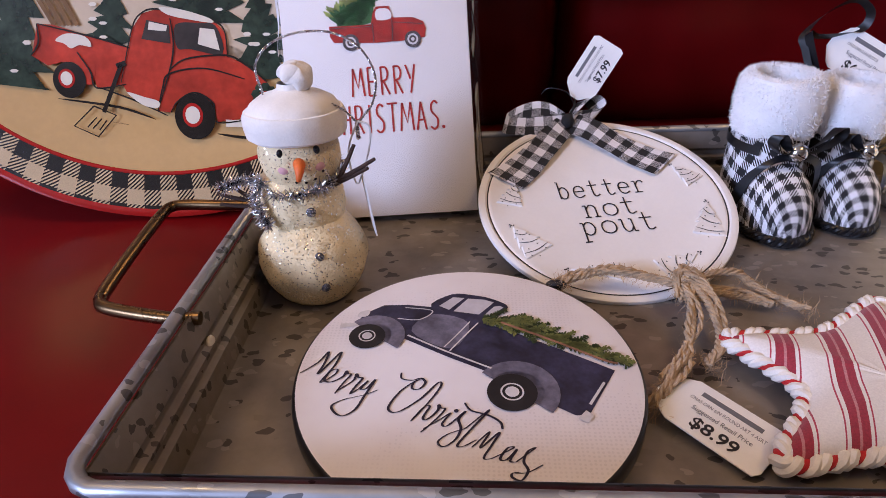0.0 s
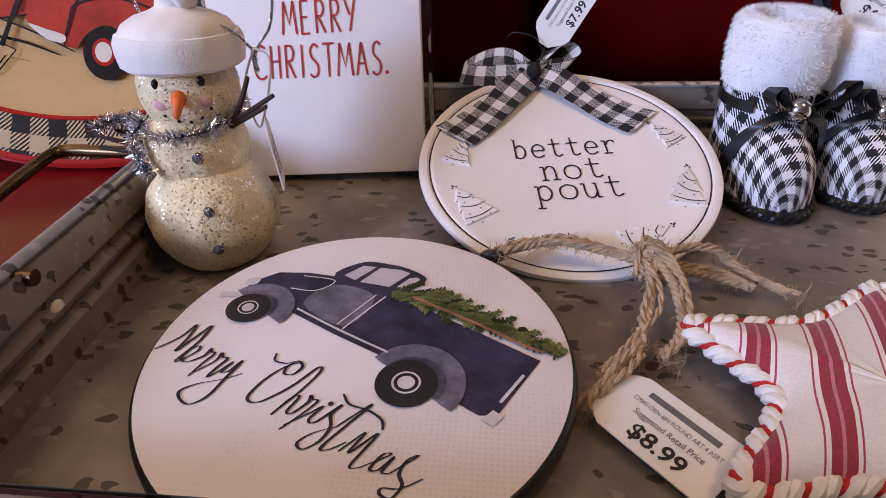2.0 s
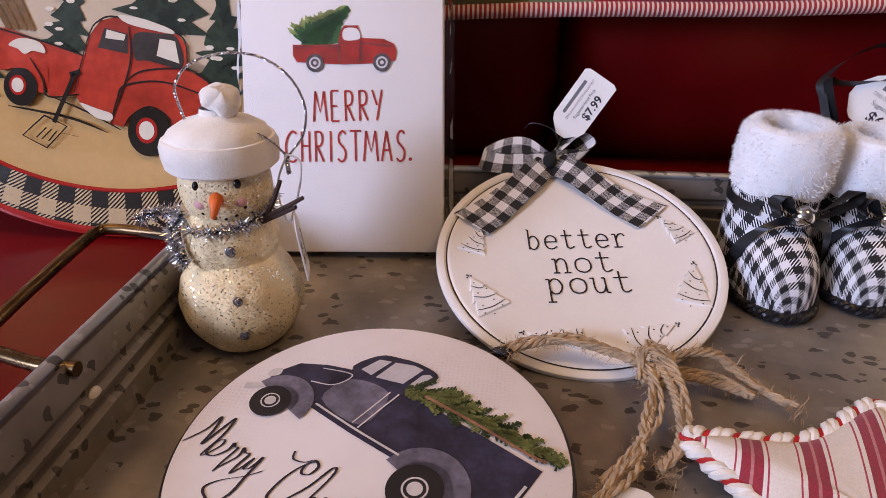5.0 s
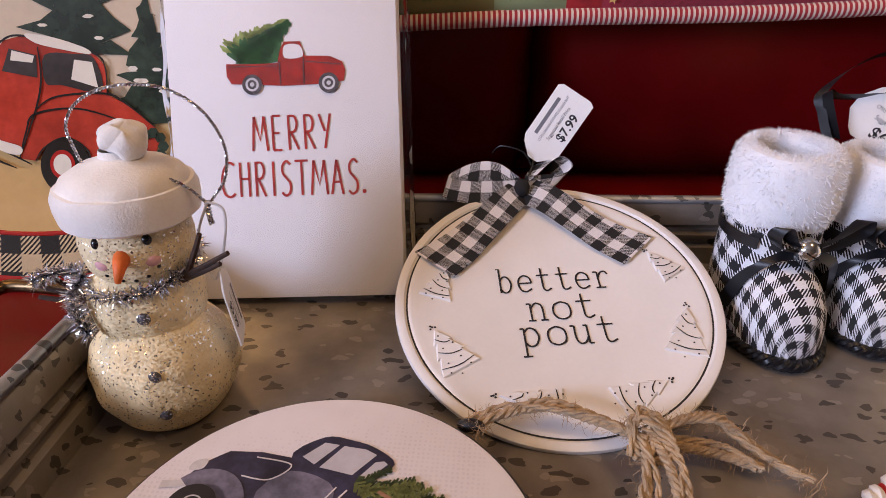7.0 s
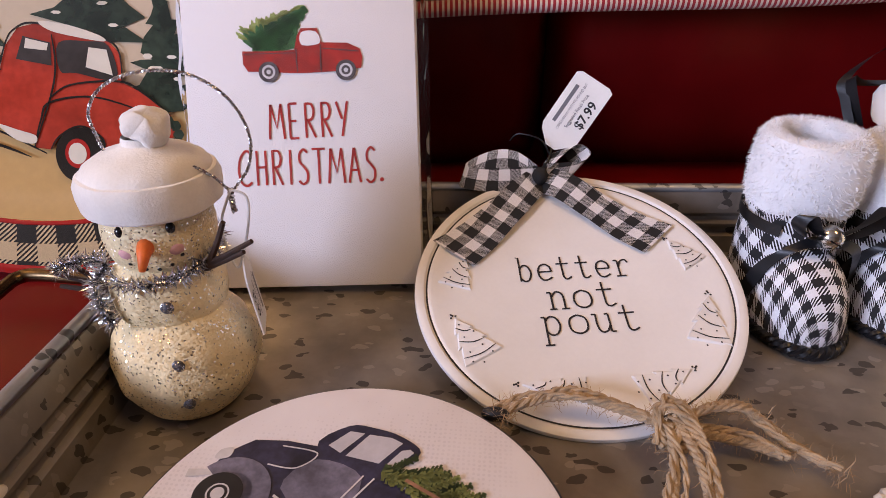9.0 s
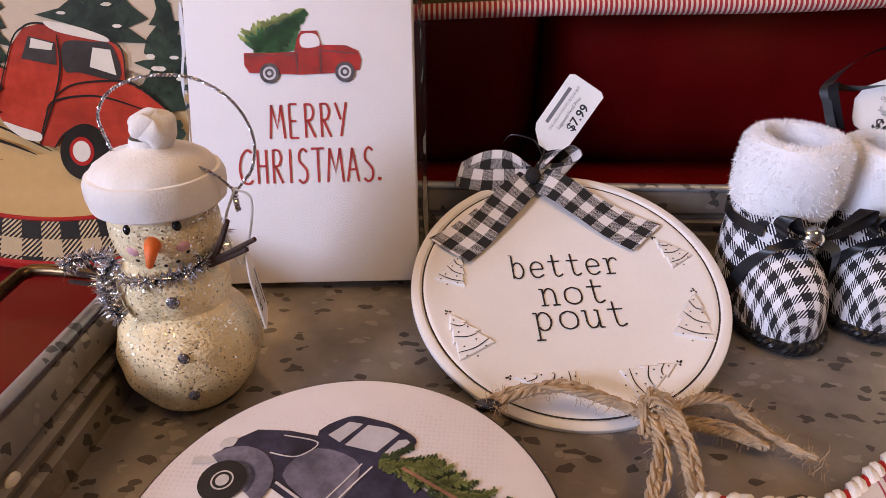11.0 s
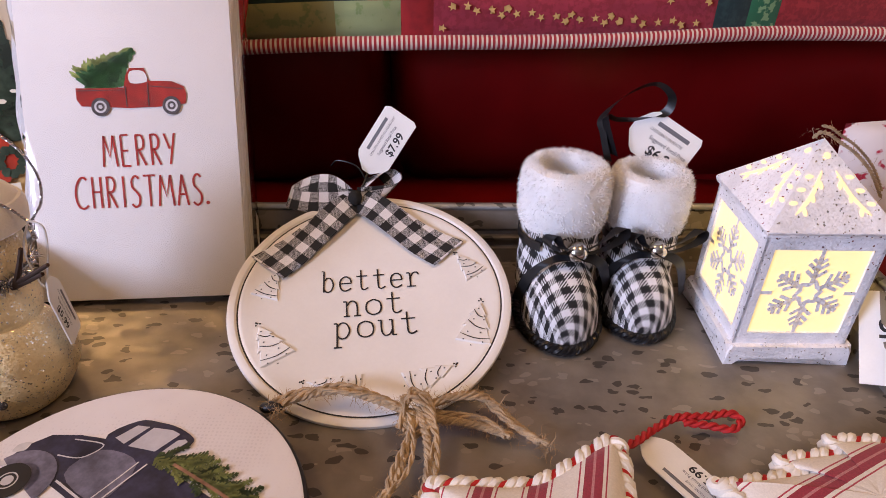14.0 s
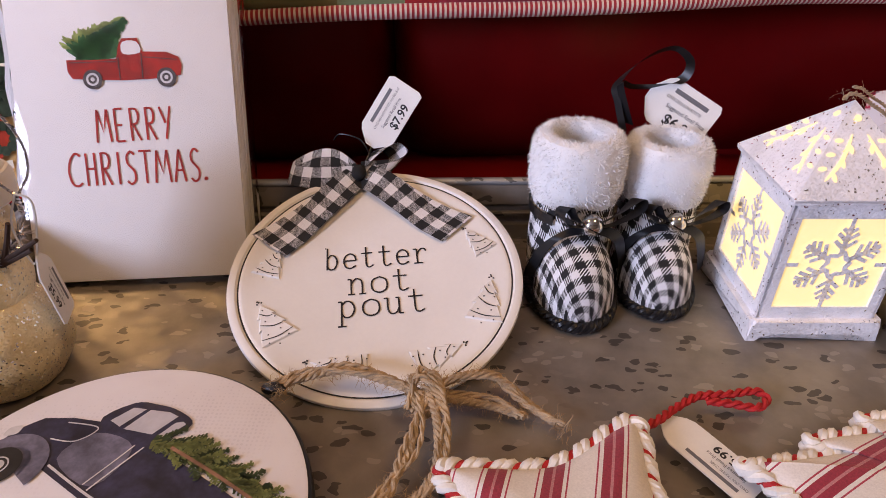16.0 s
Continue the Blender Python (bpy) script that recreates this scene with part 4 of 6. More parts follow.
# twine through the hole in the board, tied in a bow
TW = [[(0.30, 2.61, 0.13), (0.42, 2.67, 0.15), (0.62, 2.71, 0.16), (0.80, 2.66, 0.14), (0.98, 2.58, 0.15)],
      [(0.98, 2.58, 0.15), (1.12, 2.66, 0.17), (1.28, 2.735, 0.14), (1.38, 2.70, 0.08), (1.46, 2.61, 0.06), (1.58, 2.53, 0.05)],
      [(0.95, 2.60, 0.12), (1.1, 2.60, 0.10), (1.3, 2.60, 0.07), (1.45, 2.56, 0.05)],
      [(0.98, 2.58, 0.15), (0.97, 2.42, 0.14), (0.93, 2.27, 0.10), (0.87, 2.14, 0.08), (0.80, 2.03, 0.07), (0.73, 1.94, 0.06)],
      [(1.0, 2.58, 0.16), (1.06, 2.45, 0.15), (1.07, 2.29, 0.11), (1.04, 2.16, 0.08), (0.96, 2.09, 0.06)],
      [(0.86, 2.08, 0.09), (0.77, 1.97, 0.09), (0.70, 1.89, 0.08), (0.62, 1.83, 0.05)],
      [(0.94, 2.52, 0.11), (0.93, 2.62, 0.19), (1.02, 2.65, 0.2), (1.06, 2.54, 0.16), (0.98, 2.5, 0.1)]]
for line in TW:
    for jit, up, r, ply, lay in ((0.012, 0.0, 0.021, 3, 0.10), (0.032, 0.3, 0.016, 2, 0.12), (0.038, 0.5, 0.012, 2, 0.13)):
        bm = bmesh.new()
        rope(bm, [Vector(p) + Vector((rng.uniform(-1, 1), rng.uniform(-1, 1), up)) * jit for p in line], r, ply, lay)
        twine = part("twine_strand", bm, jute, sign, "frayed brown jute twine")
bm = bmesh.new()
for line in TW:
    fuzz(bm, line, 0.03, 320, 0.06, rng, 0.0016)
for end in (Vector((1.58, 2.53, 0.05)), Vector((0.96, 2.09, 0.06)), Vector((0.62, 1.83, 0.05)), Vector((0.30, 2.61, 0.14))):
    fuzz(bm, [end, end + Vector((0.02, -0.03, 0)), end + Vector((0.04, -0.05, 0))], 0.03, 60, 0.09, rng, 0.0018)
part("loose_fibre", bm, jute, twine, kind="stuff", smooth=False)
# a black ball stands for the dark of the hanging hole
bm = bmesh.new()
ball(bm, (0.30, 2.60, 0.14), 0.045, 1.3, 0.7, 0.7, 16, 10)
part("hole_dark_ball", bm, board_black, sign)
TF = frame_at((0.885, 1.745, 0.05), (math.cos(radians(-46)), math.sin(radians(-46)), 0.05), (0.03, -0.06, 1))
price_tag(sign, TF, "$8.99", ("CMAS ORN 6IN ROUND ART 4 ASRT", "Suggested Retail Price"), 0.52, 0.30)

# ---- enamel plaque ----
plaque = thing("hanging_plaque", (0.70, 3.0, 0), "white enamel round plaque with gingham bow, leaning back", "ornament")
PN = (0.016, -0.2874, 0.9577)
PF = frame_at((0.681, 3.371, 0.241), (0.9963, 0.0853, 0.009), PN)
PR = 0.802
PD = PF
bm = bmesh.new()
lathe(bm, PD, [(0, -0.035), (PR - 0.05, -0.035), (PR - 0.006, -0.02), (PR, -0.005), (PR - 0.004, 0.012), (PR - 0.02, 0.018), (PR - 0.045, 0.014), (PR - 0.052, 0.004), (PR - 0.06, 0.001), (PR - 0.068, 0.006), (PR - 0.085, 0.008), (PR - 0.11, 0.0), (0, 0.0)], 120)
part("plate", bm, enamel, plaque)
pic("rim_line", lambda bm: ring(bm, PD, 0, 0, PR - 0.0645, PR - 0.0555, 0.0035, 120), ink, plaque, "thin worn black line")
for word, u, v, adv in (("better", -0.288, 0.036, 0.098), ("not", -0.152, -0.135, 0.118), ("pout", -0.196, -0.283, 0.1206)):
    drawn_word(word, spin(PF, u, v, 3.5), 0, 0, adv, 0.155, 0.0095, ink, plaque)


def plaque_tree(base, tip, half):
    b, t = Vector((*base, 0)), Vector((*tip, 0))
    ax = t - b
    sd = Vector((-ax.y, ax.x, 0)).normalized() * half
    P = [b + sd, b + ax * 0.36 + sd * 0.6, b + ax * 0.34 + sd * 0.78, b + ax * 0.66 + sd * 0.32, b + ax * 0.64 + sd * 0.5, b + ax * 0.92]
    Q = [b - sd, b + ax * 0.36 - sd * 0.6, b + ax * 0.34 - sd * 0.78, b + ax * 0.66 - sd * 0.32, b + ax * 0.64 - sd * 0.5]
    bm = bmesh.new()
    slab(bm, PF, [(p.x, p.y) for p in P + Q[::-1]], -0.001, 0.011, bevel=0.008)
    tr = part("embossed_tree", bm, enamel, plaque)
    bm = bmesh.new()
    for s in (0.10, 0.42, 0.68):
        k = 1 - s
        a, c = b + ax * (s + 0.05) + sd * k * 0.9, b + ax * (s - 0.10 if s > 0.2 else s + 0.02) - sd * k * 0.95
        m = (a + c) / 2 - ax * 0.05
        stroke(bm, PF, [(a.x, a.y), (m.x, m.y), (c.x, c.y)], 0.006, 0.0135, thin=0.5)
    for s, o in ((0.2, 0.4), (0.22, -0.3), (0.5, 0.2), (0.52, -0.35), (0.76, 0.05), (0.02, 0.55), (0.02, -0.5), (-0.06, 0.1), (1.0, 0.0), (0.97, 0.12), (0.97, -0.12), (1.03, 0.05)):
        p = b + ax * s + sd * o
        dot(bm, PF, p.x, p.y, 0.0055 if s > 0.9 else 0.0045, 0.0140 if 0 < s < 0.9 else 0.003, 8)
    part("tree_line_art", bm, ink, tr, smooth=False)


for base, tip, half in (((-0.474, -0.40), (-0.616, -0.165), 0.10), ((0.558, -0.328), (0.628, -0.044), 0.10), ((0.204, -0.577), (0.458, -0.46), 0.085),
                        ((-0.035, -0.568), (-0.34, -0.533), 0.066), ((0.62, 0.14), (0.5, 0.316), 0.078), ((-0.605, 0.015), (-0.54, 0.21), 0.085)):
    plaque_tree(base, tip, half)
# flat black dots painted on for the dark inside the nail holes
bm = bmesh.new()
for s in (0, 1):
    dot(bm, PF, 0.03 + 0.02 * s, 0.62, 0.012, 0.003, 8, 0.5)
part("nail_hole_dot", bm, ink, plaque, smooth=False)


def pp(u, v, h):
    return PF @ Vector((u, v, h))


def pw(u, v, h=0.0):
    return PF.to_3x3() @ Vector((u, v, h))


bow = [([pp(-0.115, 0.735, 0.055), pp(-0.20, 0.645, 0.06), pp(-0.34, 0.49, 0.035), pp(-0.48, 0.335, 0.02), pp(-0.61, 0.22, 0.02)], [pw(-0.5, 0.5, 0.5), pw(-0.72, 0.62, 0.25), pw(-0.72, 0.66), pw(-0.74, 0.66), pw(-0.77, 0.64)], (0.13, 0.25)),
       ([pp(-0.10, 0.735, 0.055), pp(0.02, 0.655, 0.065), pp(0.17, 0.53, 0.035), pp(0.32, 0.40, 0.02), pp(0.465, 0.30, 0.02)], [pw(0.4, 0.6, 0.5), pw(0.62, 0.72, 0.25), pw(0.68, 0.72), pw(0.72, 0.68), pw(0.70, 0.71)], (0.14, 0.245)),
       ([pp(-0.13, 0.75, 0.07), pp(-0.25, 0.83, 0.11), pp(-0.40, 0.855, 0.09), pp(-0.55, 0.81, 0.03), pp(-0.44, 0.745, 0.045), pp(-0.28, 0.725, 0.06), pp(-0.13, 0.735, 0.06)], [pw(0, 0.5, 0.8), pw(0, 0.8, 0.6), pw(0.2, 0.8, 0.5), pw(0.3, 0.7, 0.6), pw(0.2, 0.8, 0.5), pw(0, 0.7, 0.7), pw(0, 0.5, 0.8)], (0.10, 0.13)),
       ([pp(-0.10, 0.75, 0.07), pp(-0.02, 0.85, 0.12), pp(0.07, 0.925, 0.12), pp(0.14, 0.86, 0.07), pp(0.09, 0.79, 0.06), pp(0.0, 0.75, 0.06), pp(-0.10, 0.735, 0.06)], [pw(0.4, -0.2, 0.8), pw(0.8, -0.3, 0.6), pw(0.8, -0.1, 0.5), pw(0.7, 0.4, 0.6), pw(0.6, 0.6, 0.5), pw(0.2, 0.7, 0.7), pw(0, 0.5, 0.8)], (0.10, 0.15))]
for i, (pts, ws, w) in enumerate(bow):
    bm = bmesh.new()
    ribbon(bm, pts, ws, (w[0] * 1.08, w[1] * 1.10))
    made = part("ribbon_tail" if i < 2 else "ribbon_loop", bm, cloth_check, plaque, "black and white gingham ribbon")
bm = bmesh.new()
ball(bm, pp(-0.115, 0.74, 0.075), 0.05, 0.9, 1.1, 1.0, 16, 10)
part("ribbon_knot", bm, cloth_check, plaque)
bm = bmesh.new()
tube(bm, [pp(-0.11, 0.74, 0.05), (0.56, 4.16, 0.60), (0.575, 4.25, 0.66)], 0.008, 6)
tube(bm, [(0.56, 4.16, 0.60), (0.50, 4.17, 0.69), (0.38, 4.2, 0.71), (0.33, 4.22, 0.66)], 0.005, 5)
part("tag_string", bm, satin, plaque)
price_tag(plaque, frame_at((0.677, 4.25, 0.815), (0.49, 0.02, 0.87), (-0.10, -0.93, 0.35)), "$7.99", ("CMAS ORN 6IN VINT MTL ROUND BNT", "Suggested Retail Price"), 0.44, 0.235)

# ---- napkin pack ----
pack = thing("napkin_pack", (-0.75, 3.45, 0), "clear wrapped pack of white paper napkins with red truck print", "napkins")
NF = frame_at((-0.7406, 3.949, 0.911), (0.9952, 0.0961, 0.0165), (0.08, -0.9015, 0.4252))
NU0, NU1, NV0, NV1 = -0.66, 0.572, -0.955, 1.30
for i in range(9):
    bm = bmesh.new()
    j = rng.uniform(-0.006, 0.006)
    block(bm, NF, NU0 + j, NU1 + j * 0.7, NV0 + abs(j), NV1, -0.026 * (i + 1) + 0.002, -0.026 * i - (0.001 if i else 0.0), 0.006)
    part("napkin", bm, paper, pack)
bm = bmesh.new()


def film_at(u, v):
    a = NU0 - 0.02 + (NU1 + 0.09 - NU0) * u
    b = NV0 - 0.01 + (NV1 - NV0 + 0.02) * v
    return NF @ Vector((a, b, 0.010 + 0.010 * noise.noise(Vector((a * 2.2, b * 1.3, 4))) + (0.012 * noise.noise(Vector((a * 9, b * 2, 8))) if u > 0.85 or u < 0.1 else 0)))


grid_sheet(bm, film_at, 40, 50)
for side, uu in ((1, NU1 + 0.03), (-1, NU0 - 0.02)):
    grid_sheet(bm, lambda u, v: NF @ Vector((uu + side * (0.03 * noise.noise(Vector((v * 9, u * 3, side))) + 0.02 * math.sin(u * 3.1)), NV0 + (NV1 - NV0) * v, 0.01 - 0.26 * u)), 8, 40)
wrap = part("wrapper", bm, film_clear, pack, "clear crinkled cellophane wrapper")
wrap.visible_shadow = False
w_red = wash("wash_red", (0.40, 0.03, 0.022), 0.35, 120, 0.85)
w_pine = wash("wash_pine", (0.05, 0.15, 0.05), 0.5, 150, 0.85)
w_lime = wash("wash_lime", (0.35, 0.42, 0.13), 0.4, 150, 0.85)
w_grey = wash("wash_grey", (0.10, 0.085, 0.09), 0.4, 150, 0.85)
rn = random.Random(3)


def n_tree(bm, lo, hi, wide):
    b, t = Vector((-0.235, 0.325, 0)), Vector((0.0, 0.535, 0))
    for i in range(wide):
        s = i / wide
        c = Vector((-0.30 + 0.27 * s + 0.02, 0.325 + 0.20 * s ** 1.1, 0))
        l = (0.11 * (1 - s) + 0.02) * rn.uniform(lo, hi)
        for a in (0.9 + rn.uniform(-0.3, 0.3), 2.5 + rn.uniform(-0.3, 0.2), -0.3 + rn.uniform(-0.2, 0.2), 1.7):
            e = c + Vector((math.cos(a), math.sin(a), 0)) * l
            if e.y > 0.318:
                stroke(bm, NF, [(c.x, c.y), ((c.x + e.x) / 2, (c.y + e.y) / 2 + 0.008), (e.x, e.y)], 0.024, 0.003, thin=0.8)


pic("fir_print", lambda bm: n_tree(bm, 0.9, 1.3, 22), w_lime, pack, "pale green watercolour fir")
NF2 = NF @ Matrix.Translation((0.012, -0.006, 0.0012))
bm = bmesh.new()
NF_keep, NF = NF, NF2
n_tree(bm, 0.6, 1.0, 26)
NF = NF_keep
flat(bm, NF2, [(-0.30, 0.32), (-0.26, 0.36), (-0.2, 0.40), (-0.12, 0.46), (-0.04, 0.50), (-0.06, 0.42), (-0.08, 0.33)], 0.003, True)
part("fir_print", bm, w_pine, pack, "dark green watercolour fir", smooth=False)
pic("truck_body", lambda bm: flat(bm, NF, [(-0.345, 0.315), (-0.20, 0.312), (-0.07, 0.315), (-0.052, 0.39), (-0.03, 0.425), (0.055, 0.425), (0.078, 0.35), (0.21, 0.345), (0.275, 0.315), (0.29, 0.27), (0.28, 0.215), (0.14, 0.20), (-0.04, 0.195), (-0.32, 0.21), (-0.345, 0.25)], 0.006), w_red, pack, "red watercolour pickup truck")
pic("truck_window", lambda bm: flat(bm, NF, [(-0.028, 0.405), (0.05, 0.405), (0.066, 0.345), (-0.03, 0.34)], 0.008, True, 3), paper, pack)
pic("truck_lines", lambda bm: (stroke(bm, NF, [(-0.06, 0.32), (-0.058, 0.2)], 0.005, 0.008, soft=False), stroke(bm, NF, [(0.07, 0.34), (0.068, 0.2)], 0.005, 0.008, soft=False), stroke(bm, NF, [(-0.34, 0.30), (-0.07, 0.30)], 0.004, 0.008, soft=False), stroke(bm, NF, [(0.08, 0.32), (0.18, 0.31), (0.27, 0.30)], 0.005, 0.008)), w_grey, pack)
for u in (-0.21, 0.20):
    pic("wheel_print", lambda bm: dot(bm, NF, u, 0.205, 0.054, 0.009, 20), w_grey, pack)
    pic("hub_print", lambda bm: (ring(bm, NF, u, 0.205, 0.024, 0.036, 0.0105, 18), dot(bm, NF, u, 0.205, 0.012, 0.0105, 10)), w_chrome, pack)
drawn_word("MERRY", spin(NF, -0.229, -0.147, 1.0), 0, 0, 0.087, 0.183, 0.0125, print_red, pack, 0.004, (("M", 1.15),))
drawn_word("CHRISTMAS.", spin(NF, -0.412, -0.392, 0.3), 0, 0, 0.0857, 0.186, 0.0125, print_red, pack, 0.004, (("I", 0.62), ("M", 1.25), ("C", 1.1)))
pic("sticker_print", lambda bm: (flat(bm, NF, [(0.24, 0.99), (0.35, 0.925), (0.47, 0.985), (0.47, 1.25), (0.24, 1.25)], 0.012),), print_red, pack, "red corner of a sticker")

# ---- platter behind the tray ----
platter = thing("charger_plate", (-2.3, 3.5, 0.05), "large glazed platter with red truck and checked rim", "plate")
CF = frame_at((-2.2757, 4.4239, 1.9507), (0.9822, 0.1801, -0.054), (0.1857, -0.8844, 0.4282))
# the painted truck on it
CP = CF @ Matrix.Translation((0.006, -1.25, 0)) @ Matrix.Diagonal((1.045, 1.07, 1, 1)) @ Matrix.Translation((0, 1.25, 0))
CR = 2.10


def glaze(name, col, var=0.08, scale=8):
    return surface(name, col, 0.14, 0, var, scale, 200, 0.04, 0.0015, coat=0.6)


g_cream, g_sky = glaze("cream_glaze", (0.62, 0.40, 0.16)), glaze("pale_glaze", (0.64, 0.52, 0.37))
g_red, g_truck = glaze("red_glaze", (0.42, 0.016, 0.012)), glaze("truck_red_glaze", (0.48, 0.045, 0.022), 0.3, 40)
g_dark, g_fir = glaze("dark_glaze", (0.018, 0.014, 0.011), 0.3, 40), glaze("fir_glaze", (0.030, 0.048, 0.030), 0.5, 50)
g_white, g_glass = glaze("white_glaze", (0.80, 0.74, 0.62)), glaze("window_glaze", (0.055, 0.045, 0.04), 0.3, 30)
g_wood = glaze("wood_glaze", (0.24, 0.13, 0.05), 0.3, 40)
check_glaze = checked("check_glaze", 0.115, (0.62, 0.46, 0.26), (0.014, 0.012, 0.010), 4.0, 0.16, 0.0, cell2=0.105, coat=0.6)
bm = bmesh.new()
lathe(bm, CF, [(0, -0.02), (1.55, -0.02), (1.66, -0.012), (1.74, 0.004), (1.786, 0.006)], 160)
part("well", bm, g_cream, platter, "cream glazed centre")
bm = bmesh.new()
lathe(bm, CF, [(1.786, 0.006), (1.792, 0.012), (1.806, 0.012), (1.812, 0.006)], 160)
part("ring_line", bm, g_red, platter, "thin red painted ring")
bm = bmesh.new()
lathe(bm, CF, [(1.812, 0.006), (1.90, 0.0), (1.98, -0.006), (2.045, -0.014)], 160, uv=True)
part("rim_band", bm, check_glaze, platter, "black and cream checked rim")
bm = bmesh.new()
lathe(bm, CF, [(2.045, -0.014), (2.075, -0.012), (2.10, -0.03), (2.105, -0.055), (2.09, -0.075), (2.0, -0.07), (1.7, -0.10), (0, -0.10)], 160)
part("lip", bm, g_red, platter, "red glazed lip")


def sky_outline():
    pts = [(-1.5 + 0.1 * i, -0.98 + 0.05 * math.sin(i * 1.7) - 0.02 * math.cos(i * 0.9)) for i in range(31)]
    return pts + [(1.60 * math.cos(a), 1.60 * math.sin(a)) for a in [radians(-37 + k * (254 / 40)) for k in range(41)] if math.sin(a) > -0.55]


pic("sky_print", lambda bm: flat(bm, CF, sky_outline(), -0.012), g_sky, platter)
rc = random.Random(12)
for base, tip, wd in (((-0.98, -1.20), (-0.80, -0.20), 0.30), ((-0.34, -0.98), (-0.25, -0.45), 0.20), ((0.26, -0.80), (0.30, 0.10), 0.34), ((0.66, -1.18), (0.64, -0.45), 0.26), ((1.05, -0.95), (1.05, 0.1), 0.4)):
    pic("fir_print", lambda bm: fir(bm, CF, base, tip, wd, 6, -0.006, rc, 0.9), g_fir, platter, "dark green painted fir")
    pic("snow_print", lambda bm: [dot(bm, CF, base[0] + rc.uniform(-0.5, 0.5) * wd, base[1] + rc.uniform(0.08, 0.5), 0.028, -0.002, 6, rc.uniform(0.3, 0.6)) for _ in range(6)], g_white, platter)
pic("sled_print", lambda bm: [stroke(bm, CP, [(-0.76 + 0.05 * k, -0.60), (-0.64 + 0.045 * k, -0.84)], 0.028, 0.0, soft=False) for k in range(4)], g_wood, platter)
pic("truck_bed", lambda bm: flat(bm, CP, [(-0.74, -0.83), (-0.65, -0.835), (-0.42, -0.91), (-0.20, -0.98), (-0.24, -1.20), (-0.42, -1.22), (-0.44, -1.12), (-0.52, -1.06), (-0.62, -1.06), (-0.70, -1.08), (-0.79, -1.02)], 0.002), g_truck, platter, "red painted truck bed")
pic("truck_cab", lambda bm: flat(bm, CP, [(-0.27, -1.19), (-0.175, -0.86), (-0.11, -0.77), (-0.02, -0.745), (0.16, -0.785), (0.34, -0.825), (0.395, -0.89), (0.40, -1.04), (0.16, -1.06), (0.03, -1.13), (-0.05, -1.35), (-0.23, -1.27)], 0.003), g_truck, platter, "red painted truck cab")
pic("truck_hood", lambda bm: flat(bm, CP, [(0.03, -1.12), (0.14, -1.05), (0.39, -1.03), (0.51, -1.09), (0.64, -1.20), (0.66, -1.28), (0.60, -1.42), (0.35, -1.44), (0.31, -1.45), (0.29, -1.33), (0.18, -1.26), (0.07, -1.31), (0.02, -1.38), (-0.06, -1.37), (-0.02, -1.23)], 0.004), g_truck, platter, "red painted bonnet and wing")
pic("truck_fender", lambda bm: flat(bm, CP, [(-0.70, -1.06), (-0.66, -0.97), (-0.58, -0.93), (-0.47, -0.98), (-0.42, -1.06), (-0.44, -1.19), (-0.50, -1.18), (-0.515, -1.09), (-0.59, -1.045), (-0.65, -1.07)], 0.004, True), g_truck, platter)
pic("side_window", lambda bm: flat(bm, CP, [(-0.085, -0.81), (0.05, -0.84), (0.05, -0.955), (-0.125, -0.925)], 0.006), g_glass, platter)
pic("windscreen", lambda bm: flat(bm, CP, [(0.09, -0.84), (0.23, -0.83), (0.34, -0.85), (0.37, -1.02), (0.17, -0.99), (0.09, -0.98)], 0.006, True), g_glass, platter)
pic("window_light", lambda bm: (flat(bm, CP, [(-0.07, -0.82), (0.04, -0.845), (0.03, -0.88), (-0.08, -0.87)], 0.008), flat(bm, CP, [(0.24, -0.86), (0.33, -0.87), (0.355, -1.0), (0.22, -0.96)], 0.008)), g_white, platter)
for u, v, rx in ((-0.58, -1.17, 0.098), (0.17, -1.41, 0.128)):
    pic("wheel_print", lambda bm: dot(bm, CP, u, v, rx, 0.008, 28, 1.12), g_dark, platter)
    pic("hub_print", lambda bm: dot(bm, CP, u - 0.015, v + 0.01, rx * 0.50, 0.010, 22, 1.2), g_red, platter)
    pic("hub_print", lambda bm: dot(bm, CP, u - 0.015, v + 0.01, rx * 0.36, 0.012, 22, 1.2), g_white, platter)
outline = [[(-0.27, -1.19), (-0.175, -0.86), (-0.11, -0.77), (-0.02, -0.745), (0.16, -0.785), (0.34, -0.825), (0.395, -0.89), (0.40, -1.04)], [(0.03, -1.12), (0.14, -1.05), (0.39, -1.03), (0.51, -1.09), (0.64, -1.20)], [(0.06, -0.80), (0.07, -0.95), (0.04, -1.1), (-0.05, -1.34)], [(-0.06, -1.37), (-0.02, -1.23), (0.03, -1.14), (0.25, -1.11), (0.5, -1.18)], [(0.02, -1.38), (0.07, -1.31), (0.18, -1.26), (0.29, -1.33), (0.31, -1.45), (0.6, -1.42)], [(-0.74, -0.83), (-0.42, -0.91), (-0.20, -0.98)], [(-0.24, -1.2), (-0.42, -1.22), (-0.45, -1.12), (-0.52, -1.0)], [(-0.79, -1.02), (-0.74, -0.94), (-0.74, -0.83)], [(-0.4, -1.22), (-0.2, -1.3), (0.0, -1.4)]]
for line in outline:
    pic("outline_print", lambda bm: stroke(bm, CP, line, 0.011, 0.0095, thin=0.5), g_dark, platter)
for pts, w in (([(-0.66, -1.28), (-0.3, -1.34), (-0.08, -1.42)], 0.016), ([(0.3, -1.52), (0.5, -1.55), (0.75, -1.53)], 0.02), ([(-0.35, -1.43), (-0.25, -1.45)], 0.008)):
    pic("ground_line", lambda bm: stroke(bm, CP, pts, w, 0.0, thin=0.8), g_dark, platter)
